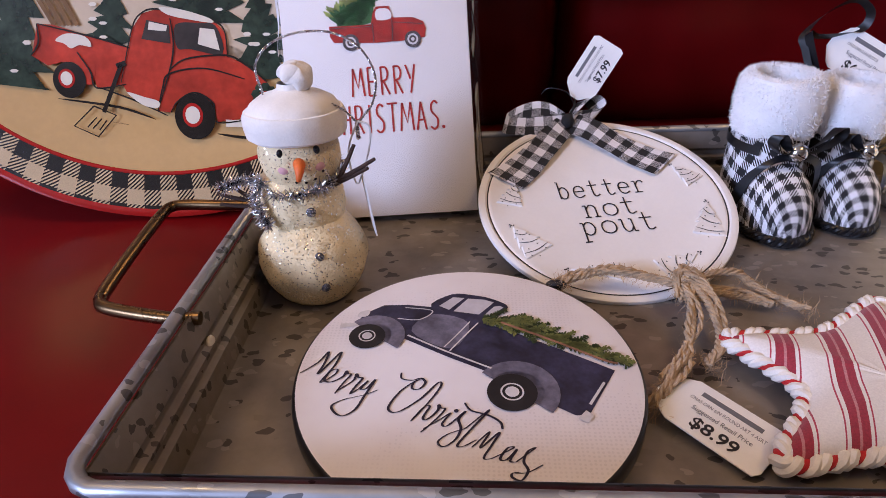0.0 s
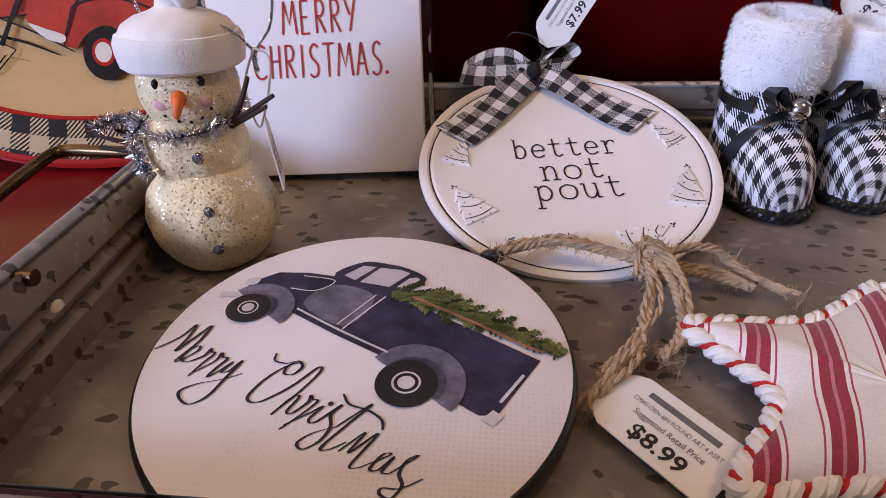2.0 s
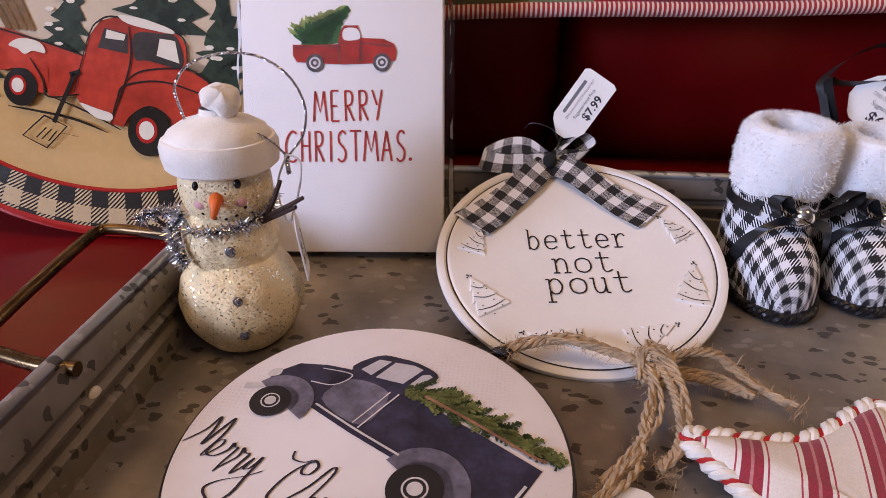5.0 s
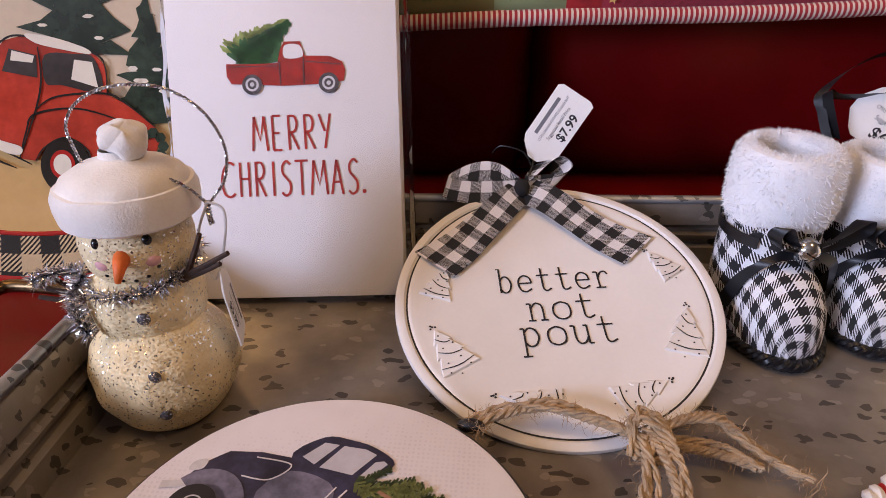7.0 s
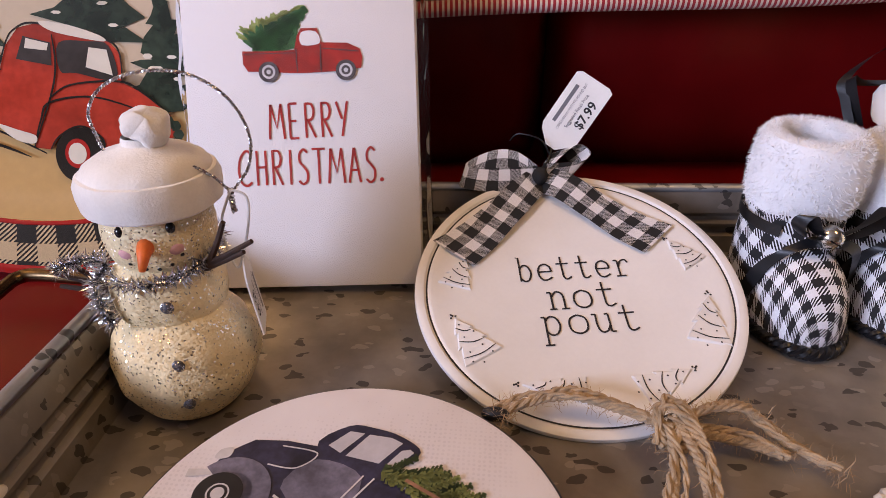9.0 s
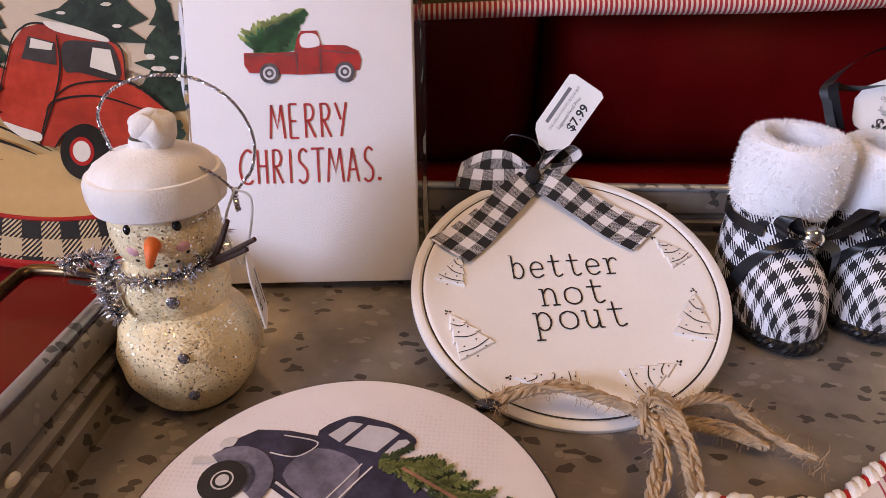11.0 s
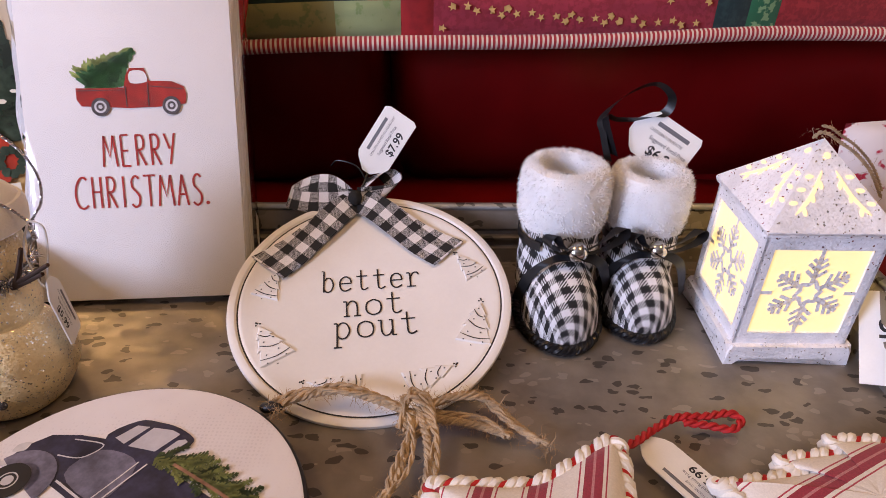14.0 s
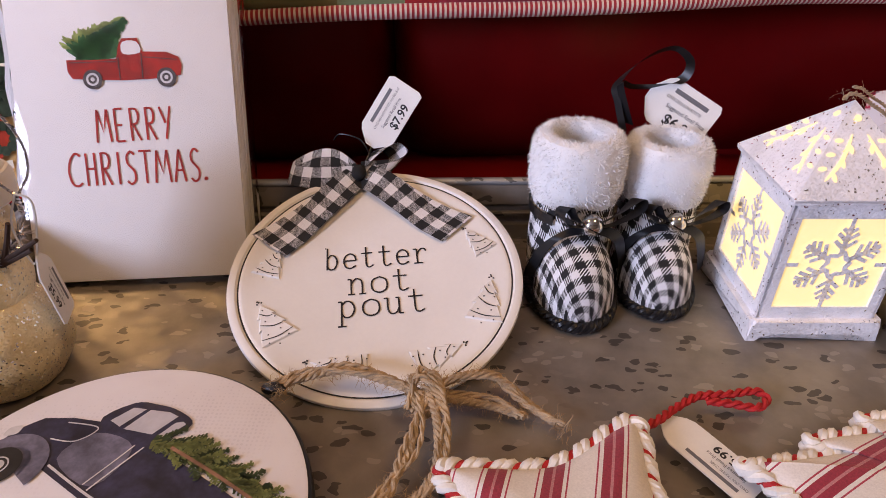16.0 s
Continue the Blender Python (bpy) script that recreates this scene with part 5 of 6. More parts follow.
pic("bumper_print", lambda bm: stroke(bm, CP, [(0.36, -1.455), (0.5, -1.46), (0.66, -1.44)], 0.045, 0.006), g_white, platter)
for pts in ([(-0.64, -0.93), (-0.57, -0.89), (-0.46, -0.91), (-0.43, -0.97), (-0.50, -0.96), (-0.55, -0.98), (-0.59, -0.95)], [(0.0, -0.735), (0.14, -0.75), (0.30, -0.80), (0.32, -0.83), (0.18, -0.81), (0.05, -0.78)], [(-0.24, -1.25), (-0.14, -1.28), (-0.05, -1.31), (-0.06, -1.35), (-0.15, -1.33)]):
    pic("snow_print", lambda bm: flat(bm, CP, pts, 0.010, True), g_white, platter)
pic("shovel_print", lambda bm: (stroke(bm, CP, [(-0.26, -1.08), (-0.39, -1.37)], 0.026, 0.012, soft=False), stroke(bm, CP, [(-0.29, -1.09), (-0.23, -1.07)], 0.03, 0.012, soft=False), stroke(bm, CP, [(-0.45, -1.33), (-0.32, -1.39), (-0.44, -1.52), (-0.58, -1.45)], 0.010, 0.003, soft=False, closed=True), stroke(bm, CP, [(-0.44, -1.40), (-0.50, -1.46)], 0.008, 0.003, soft=False), stroke(bm, CP, [(-0.41, -1.41), (-0.47, -1.47)], 0.008, 0.003, soft=False), stroke(bm, CP, [(-0.38, -1.42), (-0.43, -1.48)], 0.008, 0.003, soft=False)), g_dark, platter)
pic("wreath_print", lambda bm: [dot(bm, CP, 0.62 + 0.06 * math.cos(k * 0.7), -1.30 + 0.07 * math.sin(k * 0.7), 0.03, 0.013, 6) for k in range(9)], g_fir, platter)

# ---- snowman ornament ----
LO, MI, HD = Vector((-1.055, 2.795, 0.222)), Vector((-1.078, 2.838, 0.545)), Vector((-1.066, 2.862, 0.815))
SX, SY = HD.x, HD.y
man = thing("snowman_ornament", (LO.x, LO.y, 0), "glittered white snowman ornament with felt hat and tinsel scarf", "ornament")


def upright(x, y, z):
    return Matrix.Translation((x, y, z))


def ball_profile(r, lo, hi, n=18, k=1.0):
    return [(r * math.cos(a), r * math.sin(a) * k) for a in [radians(lo + (hi - lo) * i / n) for i in range(n + 1)]]


def on_ball(c, r, yaw, pitch):
    a, b = radians(yaw), radians(pitch)
    return c + Vector((math.sin(a) * math.cos(b), -math.cos(a) * math.cos(b), math.sin(b))) * r


bm = bmesh.new()
lathe(bm, upright(*LO), [(0, -0.216), (0.19, -0.216)] + ball_profile(0.304, -43, 60, 20), 56, 0.05)
part("lower_ball", bm, snow_glitter, man)
bm = bmesh.new()
lathe(bm, upright(*MI), ball_profile(0.228, -62, 80, 20), 48, 0.05)
part("middle_ball", bm, snow_glitter, man)
bm = bmesh.new()
lathe(bm, upright(*HD), ball_profile(0.216, -85, 85, 20), 48, 0.03)
part("head", bm, snow_glitter, man)
HAT = Matrix.Translation((SX, SY + 0.012, HD.z + 0.108)) @ Matrix.Rotation(radians(-5), 4, "X")
bm = bmesh.new()
lathe(bm, HAT, [(0.19, -0.005), (0.238, -0.015), (0.258, 0.0), (0.265, 0.05), (0.266, 0.095), (0.252, 0.125), (0.232, 0.128), (0.20, 0.105)], 56, 0.02)
part("hat_brim", bm, felt, man, "thick white felt brim")
bm = bmesh.new()
lathe(bm, HAT, [(0.238, 0.09), (0.240, 0.125), (0.215, 0.165), (0.165, 0.195), (0.105, 0.212), (0.075, 0.228), (0.068, 0.255)], 48, 0.04)
part("hat_crown", bm, felt, man, "white felt crown")
bm = bmesh.new()
ball(bm, HAT @ Vector((0.045, 0, 0.285)), 0.082, 1.0, 0.95, 0.9, 32, 20)
ball(bm, HAT @ Vector((0.02, -0.01, 0.305)), 0.068, 1.05, 1, 0.9, 28, 18)
for v in bm.verts:
    v.co += Vector((1, 1, 1)) * 0.022 * noise.noise(v.co * 16)
part("pompom", bm, felt, man, "white felt bobble")
for c, r, yaw, pitch in ((MI, 0.224, 24, 7), (LO, 0.296, 22, 26), (LO, 0.298, 23, -9)):
    bm = bmesh.new()
    ball(bm, on_ball(c, r, yaw, pitch), 0.028, 1, 0.7, 1, 14, 10)
    part("button", bm, button_glitter, man, "black glitter button")
for yaw in (-12, 42):
    bm = bmesh.new()
    ball(bm, on_ball(HD, 0.208, yaw, 20), 0.021, 0.9, 0.9, 1.1, 12, 8)
    part("eye", bm, black_bead, man, "black bead eye")
for yaw, pitch in ((-8, -16), (6, -24), (20, -26), (34, -22), (46, -12)):
    bm = bmesh.new()
    ball(bm, on_ball(HD, 0.211, yaw, pitch), 0.010, 1, 1, 1, 8, 6)
    part("mouth_dot", bm, black_bead, man)
for yaw in (-10, 42):
    bm = bmesh.new()
    ball(bm, on_ball(HD, 0.180, yaw, -4), 0.045, 1, 1, 0.85, 14, 8)
    part("cheek", bm, blush, man, "soft pink cheek")
bm = bmesh.new()
tube(bm, [on_ball(HD, 0.19, 14, 6), on_ball(HD, 0.235, 14, 3), on_ball(HD, 0.262, 13, -3), on_ball(HD, 0.275, 11, -10)], 0.036, 12, taper=0.7)
part("nose", bm, carrot, man, "orange carrot nose")
bm = bmesh.new()
loop = [(SX + 0.205 * math.cos(a), SY - 0.005 + 0.215 * math.sin(a), 0.665 + 0.045 * math.cos(a) + 0.01 * math.sin(a * 2)) for a in [k * 0.45 for k in range(15)]]
tail = [(-1.25, 2.72, 0.70), (-1.28, 2.66, 0.64), (-1.245, 2.615, 0.57), (-1.21, 2.60, 0.52)]
tail2 = [(-1.28, 2.76, 0.70), (-1.38, 2.74, 0.70), (-1.47, 2.73, 0.66)]
for line, cnt, sp in ((loop, 1500, 0.055), (tail, 520, 0.055), (tail2, 420, 0.055)):
    P = smooth_line(line, 6)
    for _ in range(cnt):
        p = rng.choice(P)
        d = Vector((rng.gauss(0, 1), rng.gauss(0, 1), rng.gauss(0, 1))).normalized() * sp * rng.uniform(0.6, 1.25)
        s = d.cross(Vector((rng.gauss(0, 1), rng.gauss(0, 1), 1))).normalized() * 0.006
        vs = [bm.verts.new(q) for q in (p - s, p + s, p + d)]
        bm.faces.new(vs)
scarf = part("scarf", bm, tinsel_metal, man, "silver tinsel scarf", smooth=False)
bm = bmesh.new()
for line in ([(-0.90, 2.80, 0.66), (-0.78, 2.77, 0.735), (-0.65, 2.76, 0.815)], [(-0.88, 2.79, 0.66), (-0.77, 2.77, 0.72), (-0.69, 2.76, 0.765)], [(-0.87, 2.79, 0.66), (-0.80, 2.78, 0.79), (-0.752, 2.77, 0.888)]):
    tube(bm, line, 0.014, 7, taper=0.3)
part("arm", bm, twig, man, "brown twig arm")
bm = bmesh.new()
for line in ([(-1.27, 2.80, 0.54), (-1.42, 2.78, 0.58), (-1.525, 2.77, 0.615)], [(-1.27, 2.80, 0.52), (-1.42, 2.78, 0.535), (-1.52, 2.77, 0.552)], [(-1.28, 2.80, 0.54), (-1.37, 2.78, 0.60), (-1.44, 2.77, 0.67)]):
    tube(bm, line, 0.014, 7, taper=0.3)
part("arm", bm, twig, man, "brown twig arm")
cord = [(-1.19, 2.86, 1.06), (-1.221, 2.86, 1.233), (-1.204, 2.86, 1.299), (-1.146, 2.86, 1.363), (-1.045, 2.86, 1.412), (-0.924, 2.86, 1.432), (-0.803, 2.86, 1.419), (-0.702, 2.86, 1.36),
        (-0.645, 2.86, 1.277), (-0.626, 2.86, 1.18), (-0.652, 2.86, 1.077), (-0.697, 2.86, 1.017), (-0.74, 2.86, 0.979), (-0.793, 2.85, 1.038), (-0.862, 2.84, 1.083), (-0.945, 2.82, 1.109), (-1.029, 2.82, 1.07)]
bm = bmesh.new()
rope(bm, cord, 0.0065, 2, 0.03, seg=5)
rope(bm, [(-0.74, 2.86, 0.985), (-0.743, 2.86, 0.93), (-0.741, 2.86, 0.885)], 0.012, 2, 0.03, seg=5)
part("hanging_cord", bm, silver_thread, man, "twisted silver cord")
bm = bmesh.new()
tube(bm, [(-0.735, 2.85, 0.985), (-0.79, 2.84, 0.864), (-0.80, 2.84, 0.76), (-0.775, 2.84, 0.64), (-0.743, 2.84, 0.681), (-0.688, 2.84, 0.842), (-0.678, 2.85, 0.955), (-0.735, 2.85, 0.985)], 0.005, 6)
part("tag_loop", bm, surface("clear_plastic", (0.75, 0.75, 0.75), 0.15, 0, 0.05), man, "clear plastic tag loop")
price_tag(man, frame_at((-0.72, 2.84, 0.515), (0.12, 0.0, -0.95), (0.93, 0.30, 0.10)), "$5.99", ("CMAS ORN 5IN SNOWMAN", "Suggested Retail Price"), 0.34, 0.185)


# ---- boot ornaments ----
def boot(x, y, k, turn):
    b = thing("boot_ornament", (x, y, 0), "checked flannel boot ornament with white fur cuff and bell", "ornament", "fur cuffed boots in the tray")
    B = Matrix.Translation((x, y, 0)) @ Matrix.Rotation(radians(turn), 4, "Z") @ Matrix.Scale(k, 4)

    def w(px, py, pz):
        return B @ Vector((px, py, pz))

    bm = bmesh.new()
    lay = bm.loops.layers.uv.verify()
    rows, nu, nv, run, last = [], 26, 22, 0.0, (0.02, 0.43)
    for i in range(nu + 1):
        a = i / nu
        yy = 0.02 - 0.53 * a
        prof = math.sqrt(max(0.0, 1 - max(0, (a - 0.45) / 0.55) ** 2.4))
        hw = (0.175 + 0.045 * math.sin(a * math.pi * 0.9)) * prof ** 0.8
        hh = (0.43 - 0.10 * a) * prof ** 0.75
        run += math.hypot(yy - last[0], hh - last[1]) if i else 0.0
        last, row = (yy, hh), []
        for j in range(nv + 1):
            t = math.pi * j / nv
            cx = math.cos(t)
            row.append((bm.verts.new(w(-math.copysign(abs(cx) ** 0.8, cx) * hw, yy, 0.035 + math.sin(t) ** 0.85 * hh)), ((j / nv - 0.5) * (1.4 * hw + 1.6 * hh) * k, run * k * 1.3)))
        rows.append(row)
    for ra, rb in zip(rows, rows[1:]):
        for j in range(nv):
            q = (ra[j], ra[j + 1], rb[j + 1], rb[j])
            fc = bm.faces.new([c[0] for c in q])
            for lp, c in zip(fc.loops, q):
                lp[lay].uv = c[1]
    part("toe", bm, boot_check, b)
    bm = bmesh.new()
    lathe(bm, B @ upright(0, 0.02, 0), [(0.20, 0.03), (0.232, 0.10), (0.235, 0.30), (0.228, 0.45), (0.225, 0.62)], 40, 0.02, sx=1.0, sy=1.05, uv=True)
    part("leg", bm, boot_check, b)
    bm = bmesh.new()
    prof = [(0.13, 0.62), (0.12, 0.80), (0.135, 0.885), (0.165, 0.915), (0.215, 0.905), (0.245, 0.86), (0.255, 0.76), (0.25, 0.64), (0.235, 0.56), (0.205, 0.535)]
    lathe(bm, B @ upright(0, 0.02, 0), prof, 56, 0.06)
    cuff = part("fur_cuff", bm, fur, b, "thick white plush cuff")
    bm = bmesh.new()
    rf = random.Random(int(x * 100))
    for _ in range(11000):
        s = rf.random() * (len(prof) - 1.01)
        i, fr = int(s), s - int(s)
        r, z = prof[i][0] + (prof[i + 1][0] - prof[i][0]) * fr, prof[i][1] + (prof[i + 1][1] - prof[i][1]) * fr
        dr, dz = prof[i + 1][1] - prof[i][1], -(prof[i + 1][0] - prof[i][0])
        ln = math.hypot(dr, dz)
        a = rf.uniform(0, 2 * math.pi)
        n = Vector((math.cos(a) * -dr / ln, math.sin(a) * -dr / ln, -dz / ln))
        p = Vector((r * math.cos(a), 0.02 + r * math.sin(a), z))
        d = (n + Vector((rf.gauss(0, 0.7), rf.gauss(0, 0.7), rf.gauss(-0.3, 0.6)))).normalized() * rf.uniform(0.012, 0.026)
        sd = d.cross(Vector((rf.gauss(0, 1), rf.gauss(0, 1), 1))).normalized() * 0.0026
        bm.faces.new([bm.verts.new(B @ q) for q in (p - sd, p + sd, p + d)])
    part("plush_nap", bm, fur, cuff, smooth=False, kind="stuff")
    # a black cone put in for the shade inside the fur cuff
    bm = bmesh.new()
    lathe(bm, B @ upright(0, 0.02, 0), [(0.124, 0.60), (0.115, 0.80), (0.0, 0.72)], 24)
    part("cuff_shade", bm, satin, b, "black cone for the shade inside")
    bm = bmesh.new()
    sole = [(0.235 * math.cos(a) * (1 - 0.10 * max(0, math.sin(a))), -0.148 + 0.385 * math.sin(a), 0) for a in [i * 2 * math.pi / 28 for i in range(28)]]
    slab(bm, B, [(p[0], p[1]) for p in sole], 0.002, 0.04)
    part("sole", bm, satin, b, "black sole")
    bm = bmesh.new()
    rope(bm, [w(p[0], p[1], 0.036) for p in sole], 0.030 * k, 3, 0.09, closed=True)
    part("sole_braid", bm, satin, b, "black braided trim")
    bm = bmesh.new()
    ball(bm, w(0.05, -0.255, 0.505), 0.062 * k, 1, 1, 0.95, 24, 16)
    bell = part("bell", bm, chrome, b, "silver jingle bell")
    # a black bar laid on for the dark of the bell's slit
    bm = bmesh.new()
    block(bm, Matrix.Translation(w(0.055, -0.313, 0.50)) @ Matrix.Rotation(0.5, 4, "Y"), -0.035 * k, 0.035 * k, -0.004, 0.004, -0.004, 0.004, 0.002)
    part("bell_slit_bar", bm, black_bead, bell)
    for pts, ws in (([(0.02, -0.24, 0.43), (-0.05, -0.29, 0.50), (-0.10, -0.29, 0.57), (-0.13, -0.28, 0.52), (-0.08, -0.27, 0.45), (0.02, -0.24, 0.42)], [(0, -1, 0.4), (0.3, -0.8, 0.6), (0.7, -0.6, 0.2), (0.6, -0.8, 0.2), (0, -1, 0.3), (0, -1, 0.4)]),
                    ([(0.07, -0.24, 0.43), (0.17, -0.25, 0.50), (0.28, -0.22, 0.58), (0.30, -0.20, 0.50), (0.18, -0.22, 0.43), (0.07, -0.24, 0.42)], [(0, -1, 0.4), (0.2, -0.8, 0.6), (0.7, -0.6, 0.2), (0.5, -0.8, 0.2), (0, -1, 0.3), (0, -1, 0.4)]),
                    ([(0.02, -0.25, 0.42), (-0.12, -0.26, 0.37), (-0.20, -0.22, 0.26), (-0.25, -0.20, 0.12)], [(0.5, -0.6, -0.4), (0.7, -0.5, 0.2), (0.7, -0.6, 0.2), (0.6, -0.7, 0.2)]),
                    ([(0.07, -0.25, 0.42), (0.19, -0.24, 0.36), (0.26, -0.17, 0.22), (0.29, -0.14, 0.10)], [(0.5, 0.6, 0.4), (0.7, 0.5, 0.2), (0.7, 0.6, 0.2), (0.6, 0.7, 0.2)])):
        bm = bmesh.new()
        ribbon(bm, [w(p[0], p[1] - 0.012, p[2] + 0.07 * min(1, p[2] / 0.3)) for p in pts], [(B.to_3x3() @ Vector(q)) for q in ws], 0.072 * k)
        part("ribbon", bm, satin, b, "black satin ribbon")
    bm = bmesh.new()
    ribbon(bm, [w(0.243 * math.cos(a), 0.02 + 0.262 * math.sin(a), 0.49) for a in [-2.2 - i * 0.36 for i in range(11)]], [Vector((0, 0, 1))] * 11, 0.06 * k)
    part("ribbon_band", bm, satin, b)
    return b


boot_a = boot(1.775, 3.74, 1.02, 2)
boot_b = boot(2.285, 3.83, 0.95, -4)
bm = bmesh.new()
ribbon(bm, [(2.06, 4.02, 0.84), (2.03, 4.10, 0.96), (2.02, 4.16, 1.06), (2.15, 4.19, 1.19), (2.31, 4.2, 1.258), (2.42, 4.2, 1.19), (2.41, 4.2, 1.09), (2.28, 4.2, 1.04), (2.12, 4.18, 1.04), (2.03, 4.12, 1.07), (2.10, 4.05, 0.86)], [(0.5, -0.5, 0), (0.5, -0.6, 0), (0.6, -0.5, 0.3), (0.3, -0.5, 0.6), (0.2, -0.6, 0.6), (0.6, -0.5, 0.2), (0.5, -0.5, -0.4), (0, -0.6, 0.6), (0, -0.6, 0.7), (0.4, -0.6, 0.5), (0.5, -0.5, 0)], 0.055)
part("hanging_ribbon", bm, satin, boot_a, "black satin hanging loop")
price_tag(boot_b, frame_at((2.40, 4.15, 0.91), (0.84, 0.05, -0.545), (-0.12, -0.92, 0.30)), "$6.99", ("CMAS ORN 3.5IN BOOTIE", "Suggested Retail Price"), 0.42, 0.29)

# ---- lit lantern ----
LX, LY = 3.0, 3.532
lantern = thing("lantern", (LX, LY, 0), "white glittered card lantern with lit snowflake windows", "lantern")
LF = Matrix.Translation((LX, LY, 0)) @ Matrix.Rotation(radians(2.0), 4, "Z")
HB, HE, ZB, ZE, ZA = 0.348, 0.333, 0.125, 0.815, 1.205
BODY = 0.312
bm = bmesh.new()
for k in range(4):
    G = LF @ Matrix.Rotation(k * math.pi / 2, 4, "Z") @ frame_at((0, -HB, 0), (1, 0, 0), (0, -1, 0))
    slab(bm, G, [(-HB, 0), (-HB + 0.05, 0), (-HB + 0.08, 0.03), (-HB + 0.14, 0.045), (HB - 0.14, 0.045), (HB - 0.08, 0.03), (HB - 0.05, 0), (HB, 0), (HB - 0.012, 0.09), (HB - 0.03, ZB), (-HB + 0.03, ZB), (-HB + 0.012, 0.09)], -0.02, 0.0)
block(bm, LF, -HB + 0.02, HB - 0.02, -HB + 0.02, HB - 0.02, ZB - 0.02, ZB, 0.004)
part("base", bm, lantern_glitter, lantern, "footed glitter base")


def flake(bm, G, c, r, h):
    for i in range(6):
        a = math.pi / 2 + i * math.pi / 3
        d, s = Vector((math.cos(a), math.sin(a))), Vector((-math.sin(a), math.cos(a)))
        p = lambda q, o: (c[0] + d.x * q * r + s.x * o * r, c[1] + d.y * q * r + s.y * o * r)
        stroke(bm, G, [p(0.28, 0), p(1.0, 0)], 0.13 * r, h, soft=False)
        for q, l in ((0.42, 0.26), (0.62, 0.24), (0.80, 0.17)):
            for sg in (-1, 1):
                stroke(bm, G, [p(q, 0), p(q + l * 0.8, sg * l)], 0.10 * r, h, soft=False)
    n = 12
    pts = [(c[0] + (0.24 if k % 2 else 0.33) * r * math.cos(k * math.pi / n * 2 + 0.26), c[1] + (0.24 if k % 2 else 0.33) * r * math.sin(k * math.pi / n * 2 + 0.26)) for k in range(n)]
    stroke(bm, G, pts, 0.13 * r, h, soft=False, closed=True)


for k in range(4):
    G = LF @ Matrix.Rotation(k * math.pi / 2, 4, "Z") @ frame_at((0, -BODY, 0), (1, 0, 0), (0, -1, 0))
    x0, x1, z0, z1 = -BODY + 0.06, BODY - 0.06, ZB + 0.075, ZE - 0.085
    bm = bmesh.new()
    block(bm, G, -BODY, x0, ZB, ZE, -0.016, 0.0)
    block(bm, G, x1, BODY, ZB, ZE, -0.016, 0.0)
    block(bm, G, x0, x1, ZB, z0, -0.016, 0.0)
    block(bm, G, x0, x1, z1, ZE, -0.016, 0.0)
    panel = part("side_panel", bm, lantern_glitter, lantern, smooth=False)
    bm = bmesh.new()
    H = G @ Matrix.Translation((0, (z0 + z1) / 2, 0)) @ Matrix.Diagonal((1, 1.08, 1, 1))
    flake(bm, H, (0, 0), 0.21, -0.003)
    stroke(bm, H, [(x0, 0), (-0.19, 0)], 0.022, -0.003, soft=False)
    stroke(bm, H, [(x1, 0), (0.19, 0)], 0.022, -0.003, soft=False)
    stroke(bm, H, [(0, 0.2), (0, 0.25)], 0.022, -0.003, soft=False)
    stroke(bm, H, [(0, -0.2), (0, -0.25)], 0.022, -0.003, soft=False)
    part("snowflake", bm, lantern_glitter, panel, "cut card snowflake", smooth=False, kind="stuff")
    bm = bmesh.new()
    flat(bm, G, [(x0 - 0.01, z0 - 0.01), (x1 + 0.01, z0 - 0.01), (x1 + 0.01, z1 + 0.01), (x0 - 0.01, z1 + 0.01)], -0.013)
    part("pane", bm, lit_paper, panel, "warm glowing paper pane", smooth=False)
bm = bmesh.new()
block(bm, LF, -HE, HE, -HE, HE, ZE - 0.004, ZE + 0.026, 0.006)
part("eave", bm, lantern_glitter, lantern)
slope = math.atan2(ZA - ZE - 0.026, HE)
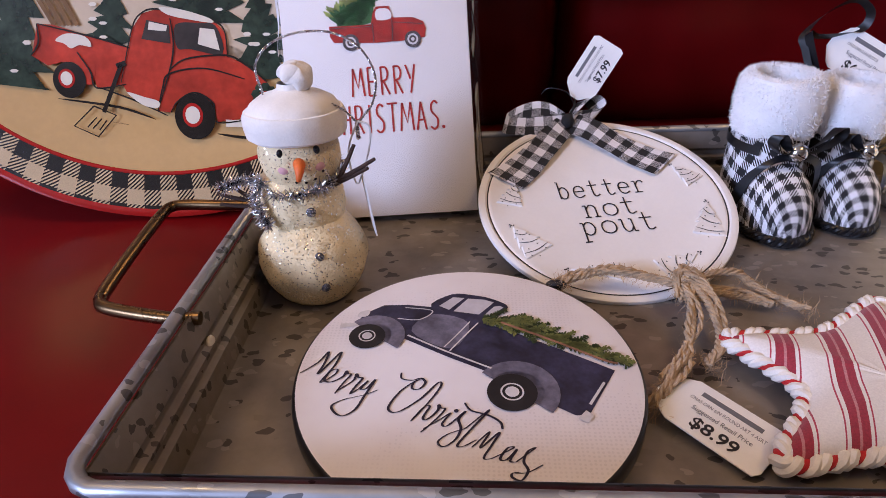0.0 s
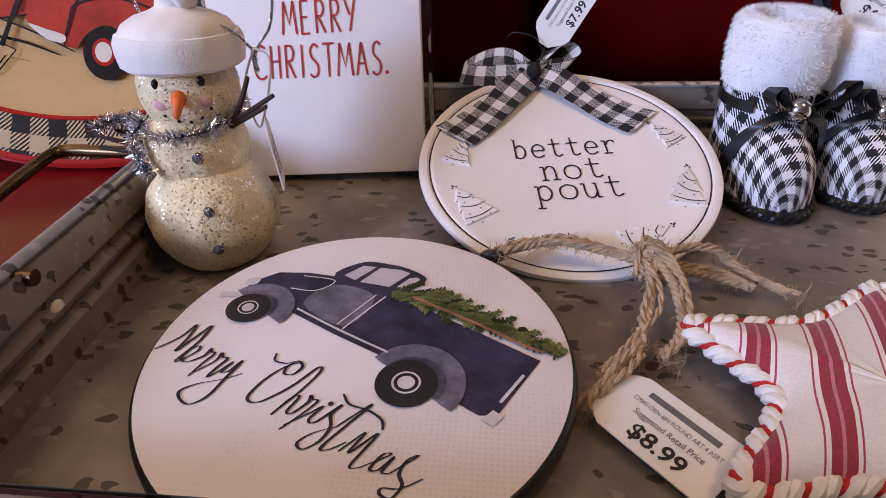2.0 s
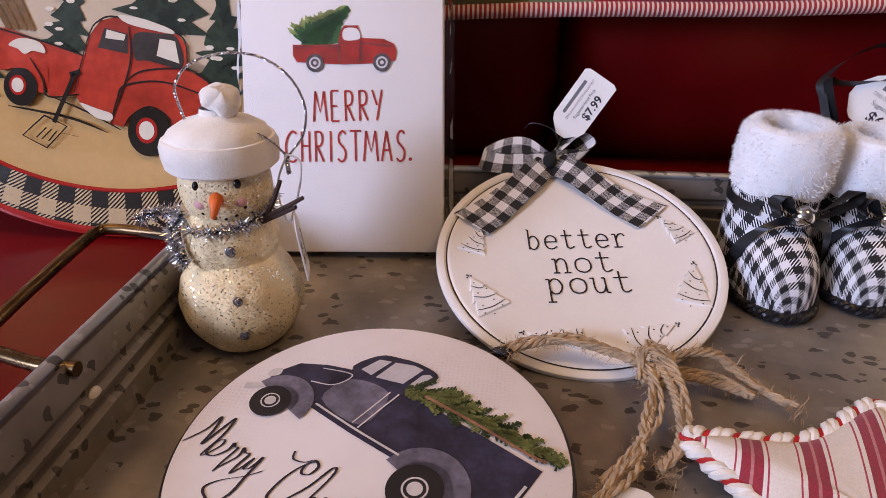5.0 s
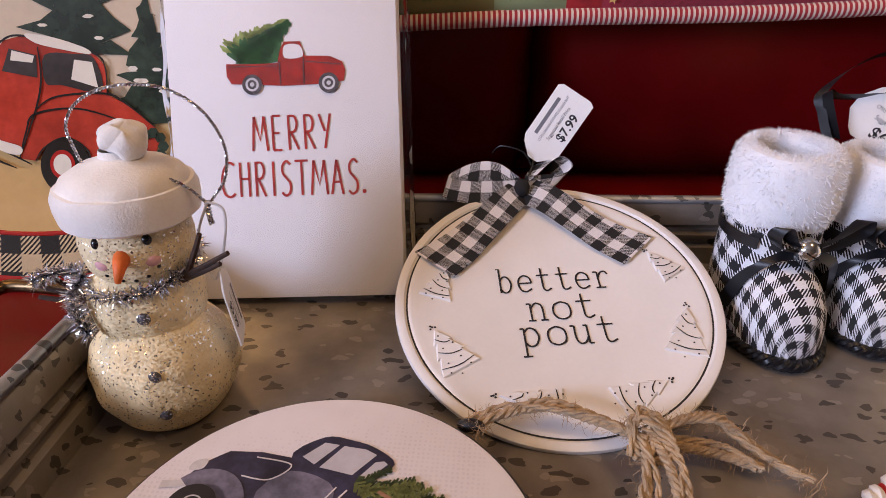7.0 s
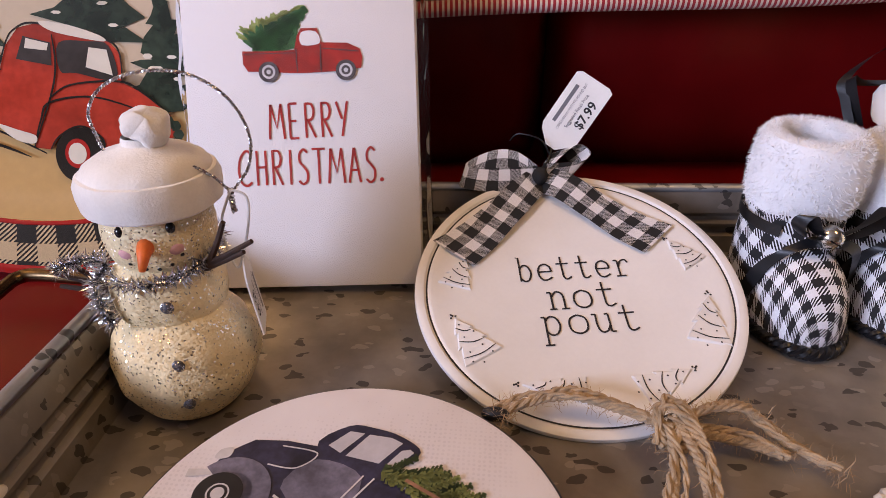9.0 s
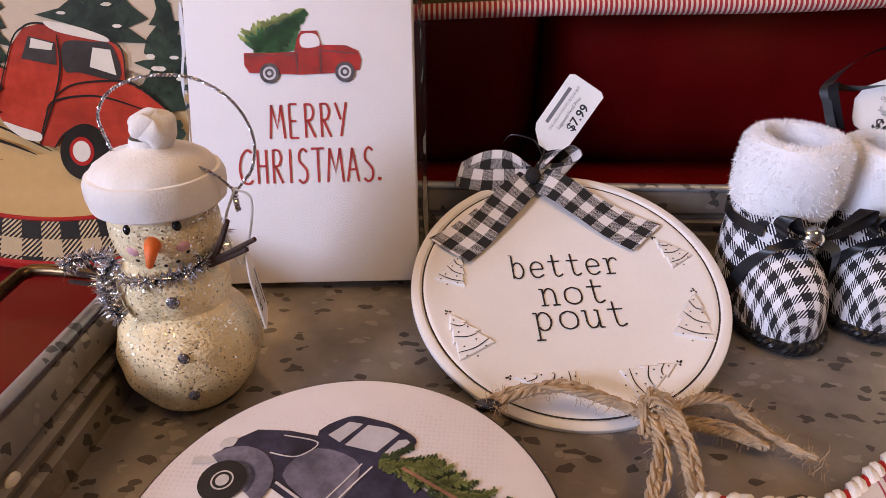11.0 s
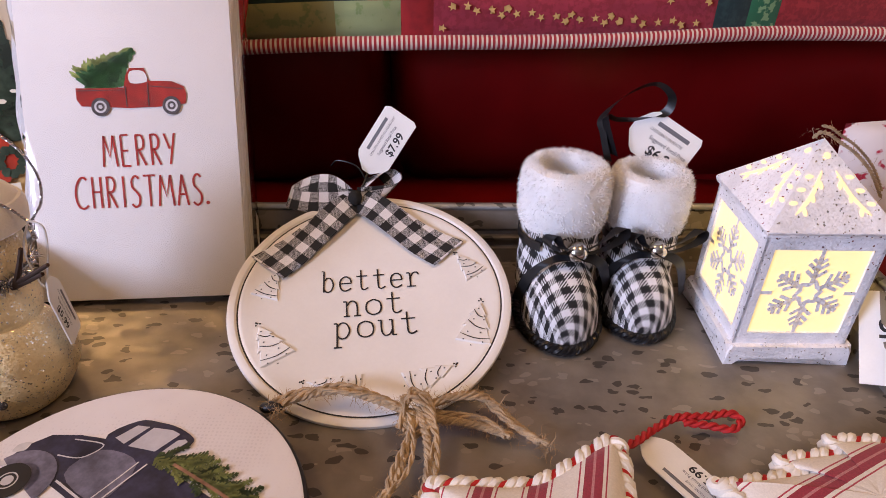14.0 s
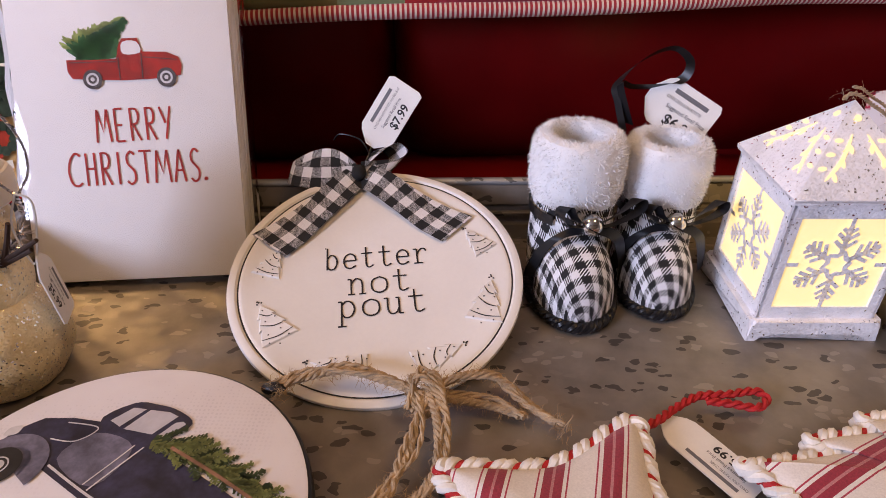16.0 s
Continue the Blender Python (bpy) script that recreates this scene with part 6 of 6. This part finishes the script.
for k in range(4):
    bm = bmesh.new()
    R = LF @ Matrix.Rotation(k * math.pi / 2, 4, "Z")
    a, b, c = R @ Vector((-HE, -HE, ZE + 0.026)), R @ Vector((HE, -HE, ZE + 0.026)), R @ Vector((0, 0, ZA))
    d, e, g = a + Vector((0, 0, -0.015)), b + Vector((0, 0, -0.015)), c + Vector((0, 0, -0.015))
    vs = [bm.verts.new(p) for p in (a, b, c, d, e, g)]
    bm.faces.new(vs[:3]), bm.faces.new(vs[5:2:-1])
    bm.faces.new((vs[0], vs[3], vs[4], vs[1])), bm.faces.new((vs[1], vs[4], vs[5], vs[2])), bm.faces.new((vs[2], vs[5], vs[3], vs[0]))
    rp = part("roof_panel", bm, lantern_glitter, lantern, smooth=False)
    ex = R.to_3x3() @ Vector((1, 0, 0))
    n = (b - a).cross(c - a).normalized()
    G = frame_at((a + b) / 2, ex, n)
    # emissive leaves laid on the roof, for light through cut-outs; nothing is cut
    bm = bmesh.new()
    for sg in (-1, 1):
        tipx, tipy = sg * 0.19, 0.09
        stroke(bm, G, [(sg * 0.035, 0.32), (sg * 0.10, 0.19), (tipx, tipy)], 0.020, 0.004, thin=0.75)
        for t in (0.12, 0.42, 0.72):
            px, py = sg * 0.035 + (tipx - sg * 0.035) * t, 0.32 + (tipy - 0.32) * t
            for o in (-1, 1):
                ca = math.atan2(tipy - 0.32, tipx) + o * 0.8
                q = 0.026
                stroke(bm, G, [(px + q * math.cos(ca), py + q * math.sin(ca)), (px + (q + 0.022) * math.cos(ca), py + (q + 0.022) * math.sin(ca)), (px + (q + 0.044) * math.cos(ca), py + (q + 0.044) * math.sin(ca))], 0.022, 0.004, thin=0.8)
    dot(bm, G, 0, 0.40, 0.018, 0.004, 10)
    part("roof_leaf_glow", bm, lit_paper, rp, "glowing leaf shapes laid on as lit cut-outs", smooth=False, kind="stuff")
bm = bmesh.new()
top = Vector((LX, LY, ZA))
ln = [top + Vector(p) for p in ((-0.06, 0, 0.0), (-0.03, 0, 0.03), (0.02, 0.0, 0.02), (0.10, 0.03, -0.03), (0.22, 0.06, -0.10), (0.36, 0.08, -0.22), (0.46, 0.08, -0.36))]
rope(bm, ln, 0.010, 2, 0.05)
rope(bm, [p + Vector((0.02, 0.04, 0.02)) for p in ln[1:]], 0.008, 2, 0.05)
part("twine_loop", bm, jute, lantern, "thin jute hanging loop")
bm = bmesh.new()
fuzz(bm, ln, 0.02, 70, 0.09, rng, 0.002)
part("loose_fibre", bm, jute, lantern, smooth=False, kind="stuff")
glow = bpy.data.lights.new("lantern_bulb", "POINT")
glow.energy, glow.color, glow.shadow_soft_size = BULB_W, (1.0, 0.66, 0.26), 0.012
gl = new("lantern_bulb", glow)
gl.location = (LX * D, LY * D, 0.03)
bm = bmesh.new()
KF = frame_at((3.345, 3.04, 0.012), (-0.12, -0.62, -0.55), (-0.45, -0.5, 0.66))
slab(bm, KF, [(-0.52, 0.0), (0.0, 0.0), (0.0, 0.5), (-0.52, 0.5)], -0.003, 0.003)
card = part("hang_card", bm, tag_paper, lantern, "white printed hang card", smooth=False)
bm = bmesh.new()
letters(bm, KF, "LIGHT", 0.066, -0.40, 0.215, 0.006, weight=0.004)
part("card_print", bm, ink, card, smooth=False)
bm = bmesh.new()
letters(bm, KF, "UP", 0.14, -0.38, 0.095, 0.006, weight=0.02)
part("card_print", bm, ink, card, smooth=False)


# ---- stuffed ticking ornaments ----
def stuffed(F, outline, thick, m, parent, n=12, rg=None):
    bm = bmesh.new()
    P = smooth_line([Vector((*p, 0)) for p in outline], 6, True)
    c = sum(P, Vector()) / len(P)
    for side in (1, -1):
        prev = None
        for i in range(n + 1):
            s = i / n
            hgt = side * thick * math.sqrt(max(0.0, 1 - s ** 2.2))
            if i == 0:
                row = [bm.verts.new(F @ Vector((c.x, c.y, hgt)))]
            else:
                row = [bm.verts.new(F @ (c + (p - c) * s + Vector((0, 0, hgt + 0.008 * noise.noise(p * 7) * (1 - s))))) for p in P]
            if prev:
                for j in range(len(P)):
                    k = (j + 1) % len(P)
                    if len(prev) == 1:
                        bm.faces.new((prev[0], row[j], row[k]))
                    else:
                        bm.faces.new((prev[j], row[j], row[k], prev[k]))
            prev = row
    bmesh.ops.remove_doubles(bm, verts=bm.verts, dist=1e-4)
    part("cushion", bm, m, parent)
    edge = [F @ p for p in P]
    for pick, mm, lb in (((0, 1), white_cord, "white braided cord edge"), ((2,), red_cord, "red strand of the cord")):
        bm = bmesh.new()
        rope(bm, edge[::2], 0.040 if pick != (2,) else 0.027, 3, 0.115, pick, closed=True, seg=7)
        part("cord_edge", bm, mm, parent, lb)


STAR = ((66, 0.64), (104, 0.40), (146, 0.62), (180, 0.34), (213, 0.63), (250, 0.36), (286, 0.64), (322, 0.36), (358, 0.64), (392, 0.36))


def star_outline():
    """Points round a puffed star; the tips are blunt."""
    pts = []
    for a, rad in STAR:
        for d in ((-0.06, 0.06) if rad > 0.5 else (0.0,)):
            pts.append((rad * math.cos(radians(a) + d), rad * math.sin(radians(a) + d)))
    return pts


star = thing("star_ornament", (1.62, 1.88, 0), "stuffed star ornament in red and white ticking stripe", "ornament", "ticking stripe ornaments")
stuffed(frame_at((1.62, 1.85, 0.11), (1, 0, 0), (-0.03, -0.03, 1)), star_outline(), 0.10, ticking, star)
bm = bmesh.new()
RC = [(1.855, 2.455, 0.12), (1.93, 2.445, 0.13), (2.015, 2.498, 0.12), (2.116, 2.587, 0.10), (2.249, 2.675, 0.09), (2.394, 2.70, 0.08), (2.53, 2.735, 0.07), (2.575, 2.70, 0.06), (2.51, 2.64, 0.06), (2.40, 2.65, 0.07), (2.28, 2.655, 0.08)]
rope(bm, RC, 0.020, 2, 0.10)
part("hanging_cord", bm, red_cord, star, "red twisted cotton cord")
price_tag(star, frame_at((2.20, 2.37, 0.06), (math.cos(radians(-50)), math.sin(radians(-50)), -0.02), (0.10, -0.05, 1)), "$5.99", ("CMAS ORN TICKING STRIPE", "Suggested Retail Price"), 0.46, 0.20, flip=True)

tree = thing("tree_ornament", (2.75, 2.2, 0), "stuffed fir tree ornament in red and white ticking stripe", "ornament", "ticking stripe ornaments")
tp = [(0.95 * u, 0.95 * v) for u, v in [(-0.50, 0.40), (-0.47, 0.44), (-0.14, 0.27), (-0.17, 0.33), (-0.13, 0.36), (0.16, 0.20), (0.14, 0.25), (0.18, 0.27), (0.48, 0.03), (0.48, -0.03), (0.18, -0.27), (0.14, -0.25), (0.16, -0.20), (-0.13, -0.36), (-0.17, -0.33), (-0.14, -0.27), (-0.47, -0.44), (-0.50, -0.40)]]
stuffed(frame_at((2.955, 2.225, 0.10), (math.cos(radians(40)), math.sin(radians(40)), 0), (0.03, -0.05, 1)), tp, 0.09, ticking_slant, tree)
